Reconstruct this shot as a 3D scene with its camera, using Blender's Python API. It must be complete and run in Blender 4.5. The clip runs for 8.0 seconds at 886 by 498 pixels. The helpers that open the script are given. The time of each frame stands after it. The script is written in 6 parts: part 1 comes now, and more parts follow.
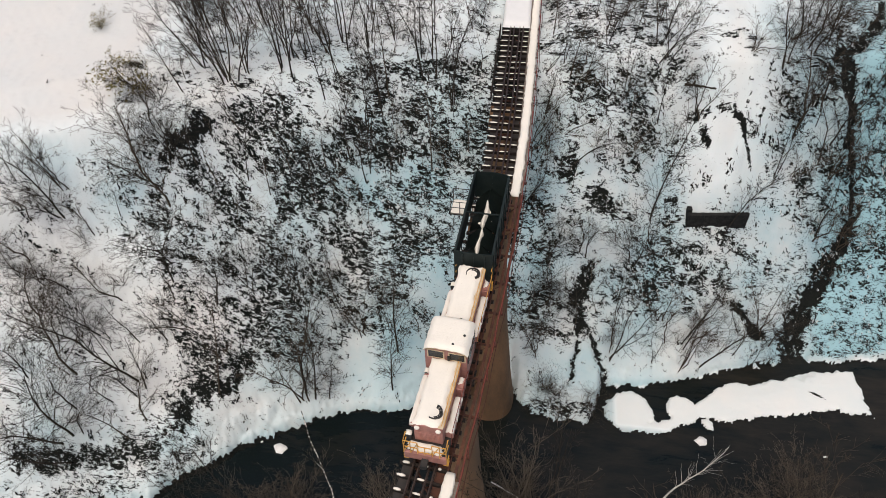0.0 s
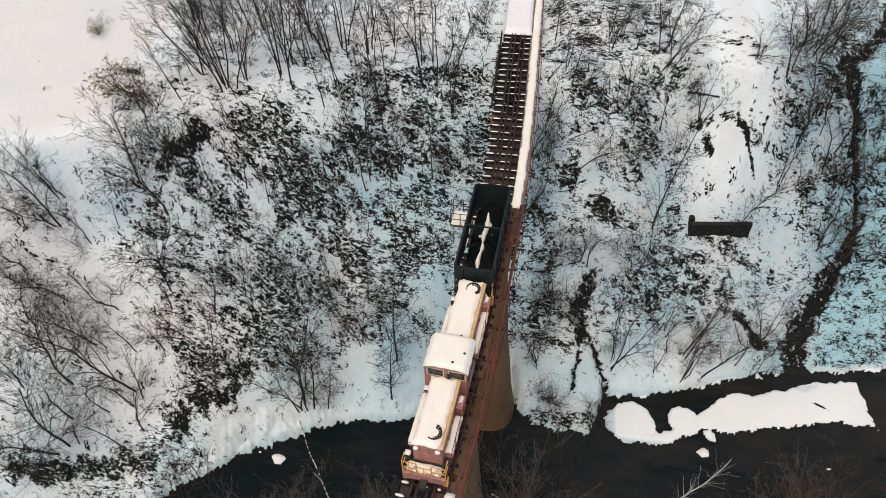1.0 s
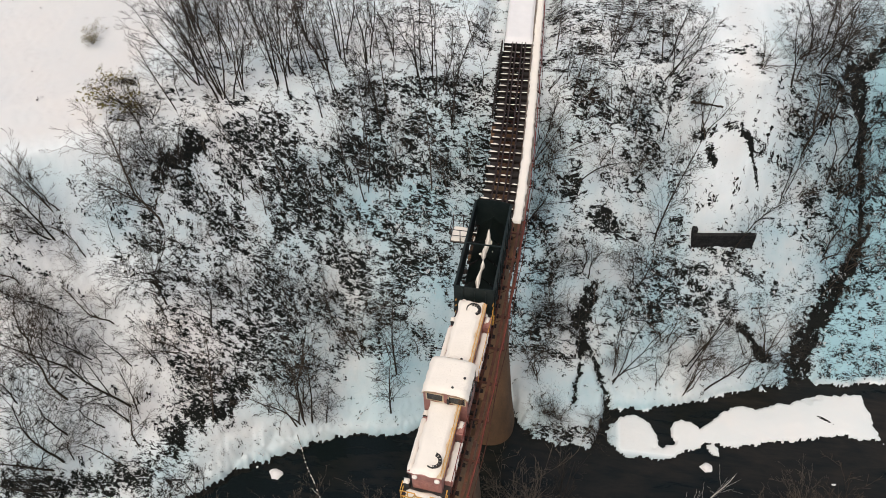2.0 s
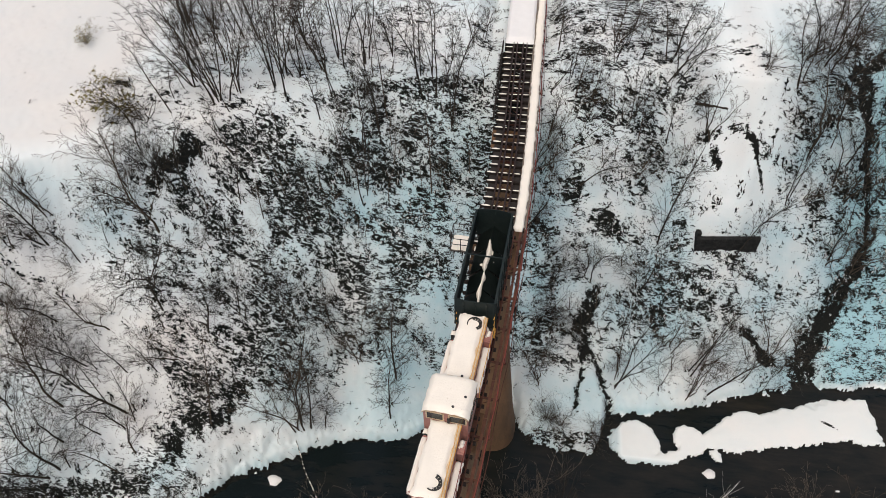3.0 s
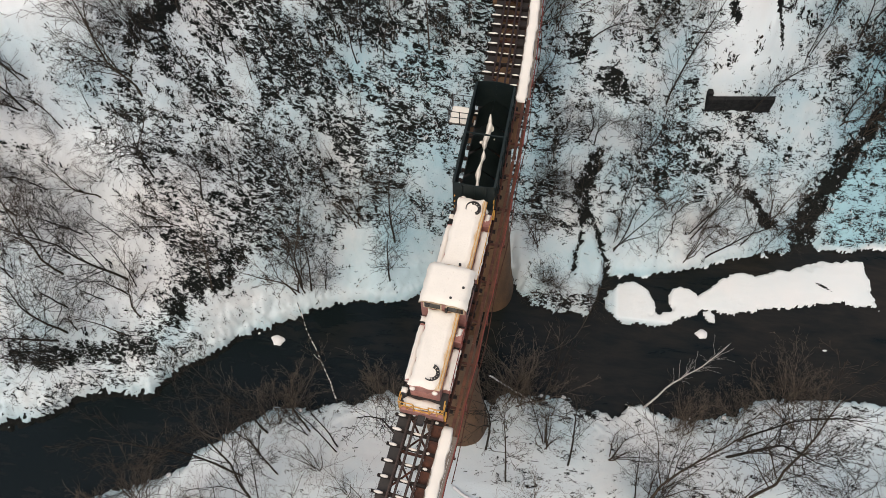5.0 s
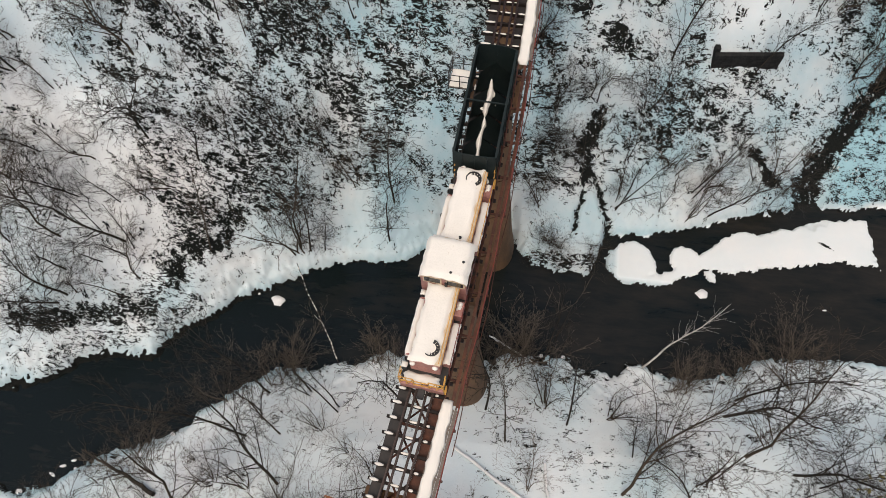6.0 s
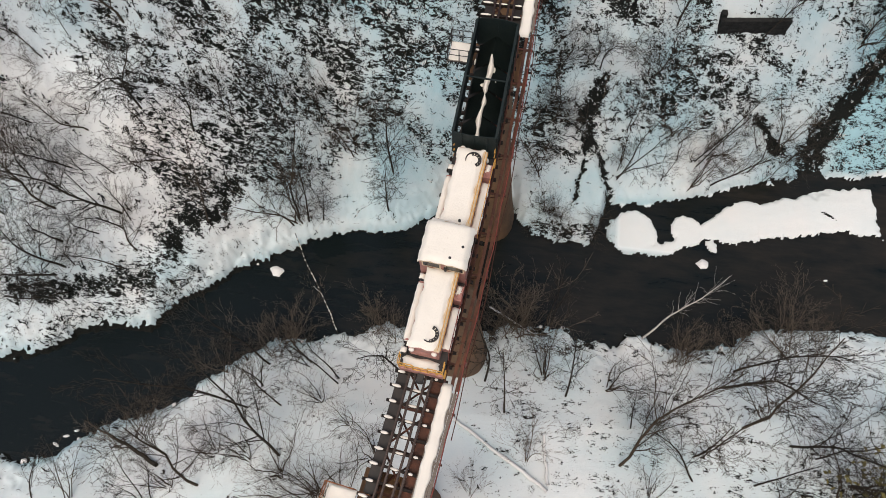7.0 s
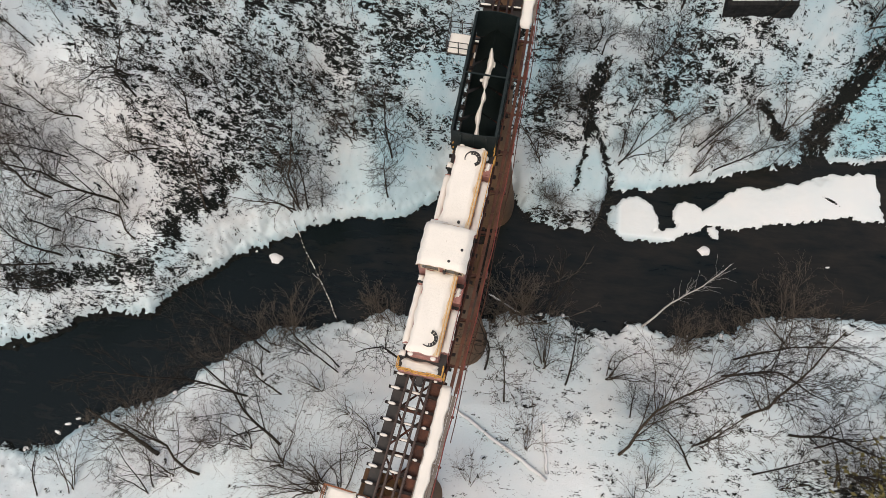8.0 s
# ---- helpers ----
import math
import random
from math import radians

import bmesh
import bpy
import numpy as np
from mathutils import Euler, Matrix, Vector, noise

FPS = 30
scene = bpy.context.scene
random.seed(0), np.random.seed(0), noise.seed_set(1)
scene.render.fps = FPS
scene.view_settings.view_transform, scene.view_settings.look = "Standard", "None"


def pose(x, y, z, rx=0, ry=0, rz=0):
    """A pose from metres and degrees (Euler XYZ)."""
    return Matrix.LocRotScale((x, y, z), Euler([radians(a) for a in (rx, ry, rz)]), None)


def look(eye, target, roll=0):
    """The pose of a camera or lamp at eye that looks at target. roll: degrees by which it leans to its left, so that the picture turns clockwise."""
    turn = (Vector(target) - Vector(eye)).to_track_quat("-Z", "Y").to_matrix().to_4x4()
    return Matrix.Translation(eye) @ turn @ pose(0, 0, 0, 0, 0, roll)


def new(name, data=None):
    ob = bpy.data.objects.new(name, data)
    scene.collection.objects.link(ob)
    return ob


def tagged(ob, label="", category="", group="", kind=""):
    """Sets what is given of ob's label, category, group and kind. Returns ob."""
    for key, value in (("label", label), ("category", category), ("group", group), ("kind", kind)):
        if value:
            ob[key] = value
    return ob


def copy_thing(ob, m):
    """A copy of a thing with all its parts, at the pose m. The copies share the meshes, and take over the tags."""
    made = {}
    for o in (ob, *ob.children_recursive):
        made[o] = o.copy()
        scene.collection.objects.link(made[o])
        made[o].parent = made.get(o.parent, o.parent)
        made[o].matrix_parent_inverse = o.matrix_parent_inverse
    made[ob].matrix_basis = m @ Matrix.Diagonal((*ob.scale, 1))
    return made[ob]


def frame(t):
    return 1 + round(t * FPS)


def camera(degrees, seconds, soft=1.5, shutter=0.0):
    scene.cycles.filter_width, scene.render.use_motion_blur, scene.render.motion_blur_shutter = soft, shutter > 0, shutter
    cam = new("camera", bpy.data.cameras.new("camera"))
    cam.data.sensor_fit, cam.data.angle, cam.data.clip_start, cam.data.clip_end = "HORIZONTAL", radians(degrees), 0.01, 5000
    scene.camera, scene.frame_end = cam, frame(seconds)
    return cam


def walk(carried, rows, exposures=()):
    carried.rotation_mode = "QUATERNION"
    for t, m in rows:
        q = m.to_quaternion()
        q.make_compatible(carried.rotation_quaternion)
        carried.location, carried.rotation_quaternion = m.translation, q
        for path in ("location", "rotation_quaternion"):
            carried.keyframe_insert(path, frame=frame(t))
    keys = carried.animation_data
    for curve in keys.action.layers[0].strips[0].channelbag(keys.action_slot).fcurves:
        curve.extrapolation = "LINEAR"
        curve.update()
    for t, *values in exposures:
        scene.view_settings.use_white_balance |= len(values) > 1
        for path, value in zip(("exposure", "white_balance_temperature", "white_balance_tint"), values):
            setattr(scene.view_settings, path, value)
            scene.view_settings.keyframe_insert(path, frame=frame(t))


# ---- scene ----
cam = camera(63.3, 8.0, soft=0.3)
PATH = [
    (0, (1.075, 0.872, 54.901), (0.865, 2.232, 53.449), -2.0),
    (0.5, (1.008, 1.304, 54.982), (0.798, 2.662, 53.53), -1.9),
    (1, (0.976, 1.842, 55.052), (0.765, 3.2, 53.599), -1.9),
    (1.5, (0.896, 2.472, 55.128), (0.686, 3.829, 53.674), -1.9),
    (2, (0.812, 3.183, 55.194), (0.602, 4.539, 53.739), -1.9),
    (2.2, (0.776, 3.472, 55.222), (0.566, 4.828, 53.767), -1.9),
    (3.3, (0.565, 5.025, 55.444), (0.362, 6.325, 53.938), -2.0),
    (3.5, (0.533, 5.289, 55.463), (0.334, 6.548, 53.922), -2.0),
    (3.6, (0.511, 5.409, 55.475), (0.311, 6.65, 53.919), -2.4),
    (3.7, (0.49, 5.544, 55.487), (0.295, 6.759, 53.911), -2.2),
    (4, (0.461, 6.022, 55.552), (0.274, 7.175, 53.928), -2.3),
    (4.5, (0.389, 6.738, 55.624), (0.214, 7.785, 53.929), -2.6),
    (4.7, (0.383, 7.022, 55.645), (0.212, 8.033, 53.928), -2.6),
    (5.8, (0.286, 8.532, 55.928), (0.13, 9.387, 54.127), -3.4),
    (6, (0.224, 8.824, 55.915), (0.073, 9.651, 54.1), -3.4),
    (6.5, (0.15, 9.524, 55.948), (0.006, 10.291, 54.107), -3.7),
    (7, (0.079, 10.239, 56.02), (-0.058, 10.949, 54.155), -4.0),
    (7.5, (0.032, 10.976, 56.079), (-0.101, 11.641, 54.198), -4.4),
    (8, (-0.018, 11.756, 56.172), (-0.148, 12.385, 54.278), -4.8),
]
walk(cam, [(t, look(eye, target, roll)) for t, eye, target, roll in PATH])

# ---- light ----
world = bpy.data.worlds.new("winter_sky")
scene.world = world
world.use_nodes = True
wn = world.node_tree.nodes
sky = wn.new("ShaderNodeTexSky")
sky.sky_type = "NISHITA"
sky.sun_disc = False
SUN_EL, SUN_AZ = radians(67), radians(190)  # azimuth clockwise from north
sky.sun_elevation, sky.sun_rotation = SUN_EL, SUN_AZ
sky.air_density, sky.dust_density, sky.ozone_density = 1.0, 3.0, 1.0
world.node_tree.links.new(sky.outputs[0], wn["Background"].inputs[0])
wn["Background"].inputs[1].default_value = 0.085
sun_data = bpy.data.lights.new("sun", "SUN")
sun_data.energy, sun_data.angle, sun_data.color = 2.0, radians(50), (1.0, 0.885, 0.74)
sun = new("sun", sun_data)
sun_way = Vector((math.sin(SUN_AZ) * math.cos(SUN_EL), math.cos(SUN_AZ) * math.cos(SUN_EL), math.sin(SUN_EL)))
sun.matrix_world = look(sun_way * 200, (0, 0, 0))
scene.view_settings.exposure = 0.41


# ---- materials ----
def node_material(name):
    m = bpy.data.materials.new(name)
    m.use_nodes = True
    return m, m.node_tree.nodes, m.node_tree.links, m.node_tree.nodes["Principled BSDF"]


def noise_node(n, l, scale, detail=4.0, rough=0.6, stretch=(1, 1, 1), distort=0.0):
    co = n.new("ShaderNodeTexCoord")
    mp = n.new("ShaderNodeMapping")
    mp.inputs["Scale"].default_value = stretch
    l.new(co.outputs["Object"], mp.inputs[0])
    t = n.new("ShaderNodeTexNoise")
    t.inputs["Scale"].default_value, t.inputs["Detail"].default_value = scale, detail
    t.inputs["Roughness"].default_value, t.inputs["Distortion"].default_value = rough, distort
    l.new(mp.outputs[0], t.inputs[0])
    return t


def ramp(n, l, src, lo, hi, a, b):
    r = n.new("ShaderNodeValToRGB")
    r.color_ramp.elements[0].position, r.color_ramp.elements[1].position = lo, hi
    r.color_ramp.elements[0].color, r.color_ramp.elements[1].color = (*a, 1), (*b, 1)
    l.new(src, r.inputs[0])
    return r


def blend(n, l, fac, a, b):
    mx = n.new("ShaderNodeMix")
    mx.data_type = "RGBA"
    l.new(fac, mx.inputs[0])
    for sock, v in ((mx.inputs[6], a), (mx.inputs[7], b)):
        if isinstance(v, tuple):
            sock.default_value = (*v, 1)
        else:
            l.new(v, sock)
    return mx.outputs[2]


def bump(n, l, bsdf, src, strength, distance):
    b = n.new("ShaderNodeBump")
    b.inputs["Strength"].default_value, b.inputs["Distance"].default_value = strength, distance
    l.new(src, b.inputs["Height"])
    l.new(b.outputs[0], bsdf.inputs["Normal"])


def worn(name, base, stain, scale=3.0, lo=0.4, hi=0.65, rough=0.7, metal=0.0, relief=0.3, depth=0.01, stretch=(1, 1, 1), fine=40.0, shine=0.5):
    """Two-colour weathered surface: broad stains with fine grain over them."""
    m, n, l, b = node_material(name)
    big = noise_node(n, l, scale, 6, 0.65, stretch)
    small = noise_node(n, l, fine, 3, 0.6, stretch)
    col = ramp(n, l, big.outputs[0], lo, hi, base, stain)
    grain = ramp(n, l, small.outputs[0], 0.3, 0.75, tuple(c * 0.75 for c in base), tuple(min(1, c * 1.15) for c in stain))
    mx = n.new("ShaderNodeMix")
    mx.data_type = "RGBA"
    mx.inputs[0].default_value = 0.3
    l.new(col.outputs[0], mx.inputs[6])
    l.new(grain.outputs[0], mx.inputs[7])
    l.new(mx.outputs[2], b.inputs["Base Color"])
    b.inputs["Roughness"].default_value, b.inputs["Metallic"].default_value = rough, metal
    b.inputs["Specular IOR Level"].default_value = shine
    bump(n, l, b, small.outputs[0], relief, depth)
    return m


def snow_material(name, tint=(0.80, 0.81, 0.83), soot=0.0):
    """Packed snow; soot sets how strongly sparse brown specks and drips show in it."""
    m, n, l, b = node_material(name)
    big = noise_node(n, l, 0.9, 5, 0.6)
    small = noise_node(n, l, 9.0, 5, 0.65)
    col = ramp(n, l, big.outputs[0], 0.3, 0.7, tuple(c * 0.93 for c in tint), tint).outputs[0]
    if soot:
        spot = noise_node(n, l, 4.5, 5, 0.7, (1.6, 0.7, 1), 0.8)
        mask = ramp(n, l, spot.outputs[0], 0.66, 0.74, (0, 0, 0), (soot, soot, soot))
        col = blend(n, l, mask.outputs[0], col, (0.34, 0.25, 0.15))
    l.new(col, b.inputs["Base Color"])
    b.inputs["Roughness"].default_value = 0.85
    bump(n, l, b, small.outputs[0], 0.5, 0.05)
    return m


def ground_material():
    """Snow with leaf litter, bramble and bare earth showing through; how much is set by the vertex attribute 'litter'."""
    m, n, l, b = node_material("snowy_ground")
    at = n.new("ShaderNodeAttribute")
    at.attribute_name = "litter"
    coarse = noise_node(n, l, 1.5, 8, 0.70, (0.85, 2.1, 1.1), 1.6)
    speck = noise_node(n, l, 5.0, 5, 0.70, (0.75, 1.8, 1.0), 1.4)
    tiny = noise_node(n, l, 14.0, 4, 0.6)
    fleck = n.new("ShaderNodeMix")
    fleck.inputs[0].default_value = 0.33
    l.new(coarse.outputs[0], fleck.inputs[2])
    l.new(speck.outputs[0], fleck.inputs[3])
    cut = n.new("ShaderNodeMath")
    cut.operation = "MULTIPLY_ADD"
    cut.inputs[1].default_value = 0.42
    l.new(at.outputs["Fac"], cut.inputs[0])
    l.new(fleck.outputs[0], cut.inputs[2])
    mask = ramp(n, l, cut.outputs[0], 0.695, 0.715, (0, 0, 0), (1, 1, 1))
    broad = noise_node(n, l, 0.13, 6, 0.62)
    # teal end of this ramp stands in for patches of shade on the snow
    shade_patches = ramp(n, l, broad.outputs[0], 0.35, 0.65, (0.345, 0.50, 0.555), (0.545, 0.575, 0.58))
    snow_tint = n.new("ShaderNodeAttribute")
    snow_tint.attribute_name = "snow_tint"
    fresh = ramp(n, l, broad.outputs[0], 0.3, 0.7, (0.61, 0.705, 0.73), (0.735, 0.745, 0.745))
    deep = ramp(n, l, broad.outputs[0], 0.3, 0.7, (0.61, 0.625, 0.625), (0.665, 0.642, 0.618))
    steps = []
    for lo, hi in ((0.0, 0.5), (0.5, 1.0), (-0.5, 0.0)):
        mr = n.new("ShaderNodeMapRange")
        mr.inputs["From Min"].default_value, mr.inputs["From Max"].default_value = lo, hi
        l.new(snow_tint.outputs["Fac"], mr.inputs["Value"])
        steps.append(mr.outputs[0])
    # below nought, the teal of a shaded bank is mixed into the snow colour
    thin = blend(n, l, steps[2], (0.30, 0.48, 0.535), shade_patches.outputs[0])
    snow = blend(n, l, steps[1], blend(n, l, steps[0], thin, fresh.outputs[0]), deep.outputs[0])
    earth = ramp(n, l, tiny.outputs[0], 0.3, 0.75, (0.003, 0.0042, 0.0042), (0.015, 0.0155, 0.0135))
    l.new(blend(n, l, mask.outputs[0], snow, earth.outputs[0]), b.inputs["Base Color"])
    b.inputs["Roughness"].default_value = 0.88
    b.inputs["Specular IOR Level"].default_value = 0.12
    hgt = n.new("ShaderNodeMath")
    hgt.operation = "MULTIPLY_ADD"
    hgt.inputs[1].default_value = -0.8
    l.new(mask.outputs[0], hgt.inputs[0])
    l.new(tiny.outputs[0], hgt.inputs[2])
    crust = n.new("ShaderNodeMath")
    crust.operation = "MULTIPLY_ADD"
    crust.inputs[1].default_value = 0.35
    l.new(speck.outputs[0], crust.inputs[0])
    l.new(hgt.outputs[0], crust.inputs[2])
    lumps = noise_node(n, l, 3.2, 5, 0.6, (0.9, 1.2, 1.0), 0.6)
    relief = n.new("ShaderNodeMath")
    relief.operation = "MULTIPLY_ADD"
    relief.inputs[1].default_value = 0.7
    l.new(lumps.outputs[0], relief.inputs[0])
    l.new(crust.outputs[0], relief.inputs[2])
    bump(n, l, b, relief.outputs[0], 0.42, 0.08)
    return m


def bramble_material():
    """Dead leaves from green-black to brown, some of them dusted white, each leaf its own."""
    m, n, l, b = node_material("dead_bramble")
    geo = n.new("ShaderNodeNewGeometry")
    r = n.new("ShaderNodeValToRGB")
    r.color_ramp.interpolation = "CONSTANT"
    stops = ((0.0, (0.004, 0.0058, 0.0058)), (0.35, (0.008, 0.010, 0.009)), (0.62, (0.022, 0.017, 0.012)), (0.78, (0.60, 0.63, 0.64)))
    r.color_ramp.elements.new(0.35)
    r.color_ramp.elements.new(0.62)
    for e, (p, c) in zip(r.color_ramp.elements, stops):
        e.position, e.color = p, (*c, 1)
    l.new(geo.outputs["Random Per Island"], r.inputs[0])
    grain = noise_node(n, l, 30.0, 3, 0.6)
    dim = ramp(n, l, grain.outputs[0], 0.3, 0.7, (0.7, 0.7, 0.7), (1.0, 1.0, 1.0))
    mul = n.new("ShaderNodeMix")
    mul.data_type, mul.blend_type = "RGBA", "MULTIPLY"
    mul.inputs[0].default_value = 1.0
    l.new(r.outputs[0], mul.inputs[6])
    l.new(dim.outputs[0], mul.inputs[7])
    l.new(mul.outputs[2], b.inputs["Base Color"])
    b.inputs["Roughness"].default_value, b.inputs["Specular IOR Level"].default_value = 0.9, 0.1
    return m


def water_material():
    """Near-black water; brown silt shows through where the bed rises, in streaks along the stream and more of it downstream."""
    m, n, l, b = node_material("dark_river_water")
    broad = noise_node(n, l, 0.16, 6, 0.62, (0.6, 1.3, 1), 0.8)
    streak = noise_node(n, l, 1.1, 5, 0.65, (0.35, 1.6, 1), 0.6)
    co = n.new("ShaderNodeTexCoord")
    sep = n.new("ShaderNodeSeparateXYZ")
    l.new(co.outputs["Object"], sep.inputs[0])
    east = n.new("ShaderNodeMapRange")
    east.inputs["From Min"].default_value, east.inputs["From Max"].default_value = -12.0, 16.0
    east.inputs["To Min"].default_value, east.inputs["To Max"].default_value = -0.07, 0.08
    l.new(sep.outputs[0], east.inputs["Value"])
    both = n.new("ShaderNodeMix")
    both.inputs[0].default_value = 0.38
    l.new(broad.outputs[0], both.inputs[2])
    l.new(streak.outputs[0], both.inputs[3])
    add = n.new("ShaderNodeMath")
    l.new(both.outputs[0], add.inputs[0])
    l.new(east.outputs[0], add.inputs[1])
    c = ramp(n, l, add.outputs[0], 0.44, 0.72, (0.0045, 0.0075, 0.0072), (0.024, 0.0205, 0.016))
    l.new(c.outputs[0], b.inputs["Base Color"])
    b.inputs["Roughness"].default_value = 0.14
    b.inputs["IOR"].default_value = 1.33
    w = noise_node(n, l, 2.2, 4, 0.6, (0.5, 1.5, 1))
    bump(n, l, b, w.outputs[0], 0.3, 0.07)
    return m


SNOW = snow_material("fresh_snow", (0.80, 0.75, 0.67))
SNOW_HOOD = snow_material("sooty_hood_snow", (0.81, 0.755, 0.67), 0.75)
SNOW_ICE = snow_material("river_ice_snow", (0.74, 0.73, 0.72))
GROUND = ground_material()
WATER = water_material()
RUST = worn("rusted_girder_steel", (0.030, 0.011, 0.007), (0.110, 0.036, 0.018), 2.5, rough=0.8)
PLATE = worn("rust_red_tread_plate", (0.045, 0.016, 0.009), (0.14, 0.050, 0.023), 1.6, 0.38, 0.66, rough=0.75)
DARK_STEEL = worn("weathered_and_shaded_steel", (0.011, 0.0105, 0.0105), (0.030, 0.022, 0.019), 3.0, rough=0.65)
RED_PAINT = worn("faded_red_railing_paint", (0.22, 0.035, 0.022), (0.11, 0.03, 0.022), 4.0, rough=0.6)
ORANGE_RUST = worn("orange_rusted_steel", (0.36, 0.13, 0.045), (0.16, 0.06, 0.03), 5.0, rough=0.75)
RAIL = worn("rail_steel", (0.030, 0.018, 0.015), (0.065, 0.042, 0.035), 6.0, rough=0.5, metal=0.4)
TIMBER = worn("old_sleeper_timber", (0.011, 0.009, 0.0085), (0.032, 0.024, 0.020), 5.0, shine=0.2, rough=0.85, stretch=(1, 6, 6))
BOARDS = worn("weathered_walkway_boards", (0.12, 0.095, 0.075), (0.22, 0.19, 0.16), 4.0, rough=0.85, stretch=(1, 8, 1))
CONCRETE = worn("stained_pier_masonry", (0.20, 0.105, 0.048), (0.060, 0.038, 0.022), 0.55, 0.35, 0.68, rough=0.9, relief=0.6, depth=0.04, stretch=(1, 1, 0.35), fine=14.0)
GREEN_STEEL = worn("dark_green_wagon_steel", (0.006, 0.013, 0.013), (0.016, 0.022, 0.020), 1.8, shine=0.3, rough=0.55)
SALMON = worn("faded_red_locomotive_paint", (0.42, 0.20, 0.165), (0.26, 0.115, 0.095), 2.4, rough=0.5)
YELLOW = worn("yellow_railing_paint", (0.72, 0.38, 0.06), (0.45, 0.22, 0.05), 5.0, rough=0.5)
TAN = worn("bare_tan_hood_paint", (0.66, 0.54, 0.38), (0.50, 0.36, 0.22), 3.0, rough=0.55)
BLACK = worn("sooty_black_metal", (0.010, 0.010, 0.010), (0.03, 0.027, 0.025), 5.0, rough=0.6)
GLASS_DARK = worn("dark_cab_glass", (0.015, 0.02, 0.022), (0.03, 0.035, 0.035), 2.0, rough=0.12)
BARK = worn("dark_bark", (0.018, 0.0155, 0.013), (0.048, 0.040, 0.032), 4.0, shine=0.15, rough=0.9, stretch=(1, 1, 0.3))
BARK_WARM = worn("brown_bark", (0.034, 0.026, 0.019), (0.078, 0.060, 0.044), 4.0, shine=0.15, rough=0.9, stretch=(1, 1, 0.3))
PALE_TWIG = worn("pale_brown_twigs", (0.085, 0.066, 0.049), (0.16, 0.128, 0.096), 4.0, rough=0.9, shine=0.15)
BIRCH = worn("pale_birch_bark", (0.52, 0.49, 0.45), (0.22, 0.20, 0.18), 3.0, 0.5, 0.75, rough=0.8)
LITTER = bramble_material()
STONE = worn("ruined_wall_stone", (0.008, 0.009, 0.009), (0.026, 0.025, 0.024), 2.0, shine=0.2, rough=0.9)


# ---- mesh helpers ----
def part(name, bm, material, parent, label="", smooth=False):
    me = bpy.data.meshes.new(name)
    bm.to_mesh(me)
    bm.free()
    me.materials.append(material)
    if smooth:
        me.shade_smooth()
    ob = new(name, me)
    if parent is not None:
        ob.parent = parent
    return tagged(ob, label)


def box(bm, x0, x1, y0, y1, z0, z1, bevel=0.0, m=None):
    r = bmesh.ops.create_cube(bm, size=1.0)
    bmesh.ops.transform(bm, matrix=Matrix.Translation(((x0 + x1) / 2, (y0 + y1) / 2, (z0 + z1) / 2)) @ Matrix.Diagonal((x1 - x0, y1 - y0, z1 - z0, 1)), verts=r["verts"])
    vs = r["verts"]
    if bevel:
        es = list({e for v in vs for e in v.link_edges})
        out = bmesh.ops.bevel(bm, geom=es, offset=bevel, segments=2, affect="EDGES", profile=0.6)
        vs = list({v for f in out["faces"] for v in f.verts} | {v for v in vs if v.is_valid})
    if m is not None:
        bmesh.ops.transform(bm, matrix=m, verts=[v for v in vs if v.is_valid])
    return vs


def tube(bm, pts, radii, sides=6, cap=True):
    """A tube through pts; radii is one radius or one for each point."""
    pts = [Vector(p) for p in pts]
    if not isinstance(radii, (list, tuple)):
        radii = [radii] * len(pts)
    rings = []
    for i, p in enumerate(pts):
        d = (pts[min(i + 1, len(pts) - 1)] - pts[max(i - 1, 0)]).normalized()
        up = Vector((0, 0, 1)) if abs(d.z) < 0.9 else Vector((1, 0, 0))
        u = d.cross(up).normalized()
        w = d.cross(u).normalized()
        rings.append([bm.verts.new(p + (u * math.cos(a) + w * math.sin(a)) * radii[i]) for a in [2 * math.pi * k / sides for k in range(sides)]])
    for a, b in zip(rings, rings[1:]):
        for k in range(sides):
            bm.faces.new((a[k], a[(k + 1) % sides], b[(k + 1) % sides], b[k]))
    if cap:
        bm.faces.new(rings[0])
        bm.faces.new(rings[-1][::-1])


def empty(name, m, label="", category="", group=""):
    ob = new(name)
    ob.empty_display_size = 0.3
    ob.matrix_world = m
    return tagged(ob, label, category, group)


# ---- the lie of the land ----
NORTH_SHORE = ((-60, 12), (-38, 18.2), (-35.6, 19.0), (-33.9, 19.7), (-32.2, 21.2), (-30.3, 22.0), (-27.6, 22.3), (-26.5, 22.1), (-25.6, 23.4), (-25.1, 24.3), (-23.1, 25.6), (-20.3, 28.1), (-16.4, 30.2), (-14.7, 31.2), (-12.9, 32.0), (-11, 32.4), (-9.1, 32.5), (-7.3, 33.1), (-5.9, 34.0), (-4.5, 35.2), (-2, 36.2), (1.2, 36.2), (1.9, 34.8), (3.1, 33.8), (5.3, 33.3), (8.1, 33.5), (8.6, 34.3), (8.9, 35.6), (9.2, 36.8), (10.1, 37.4), (12.3, 37.5), (15.1, 38.2), (17.4, 38.9), (19.8, 40.1), (22.6, 40.8), (25.5, 41.4), (28.2, 42.0), (30.6, 41.9), (32.1, 42.6), (60, 46))
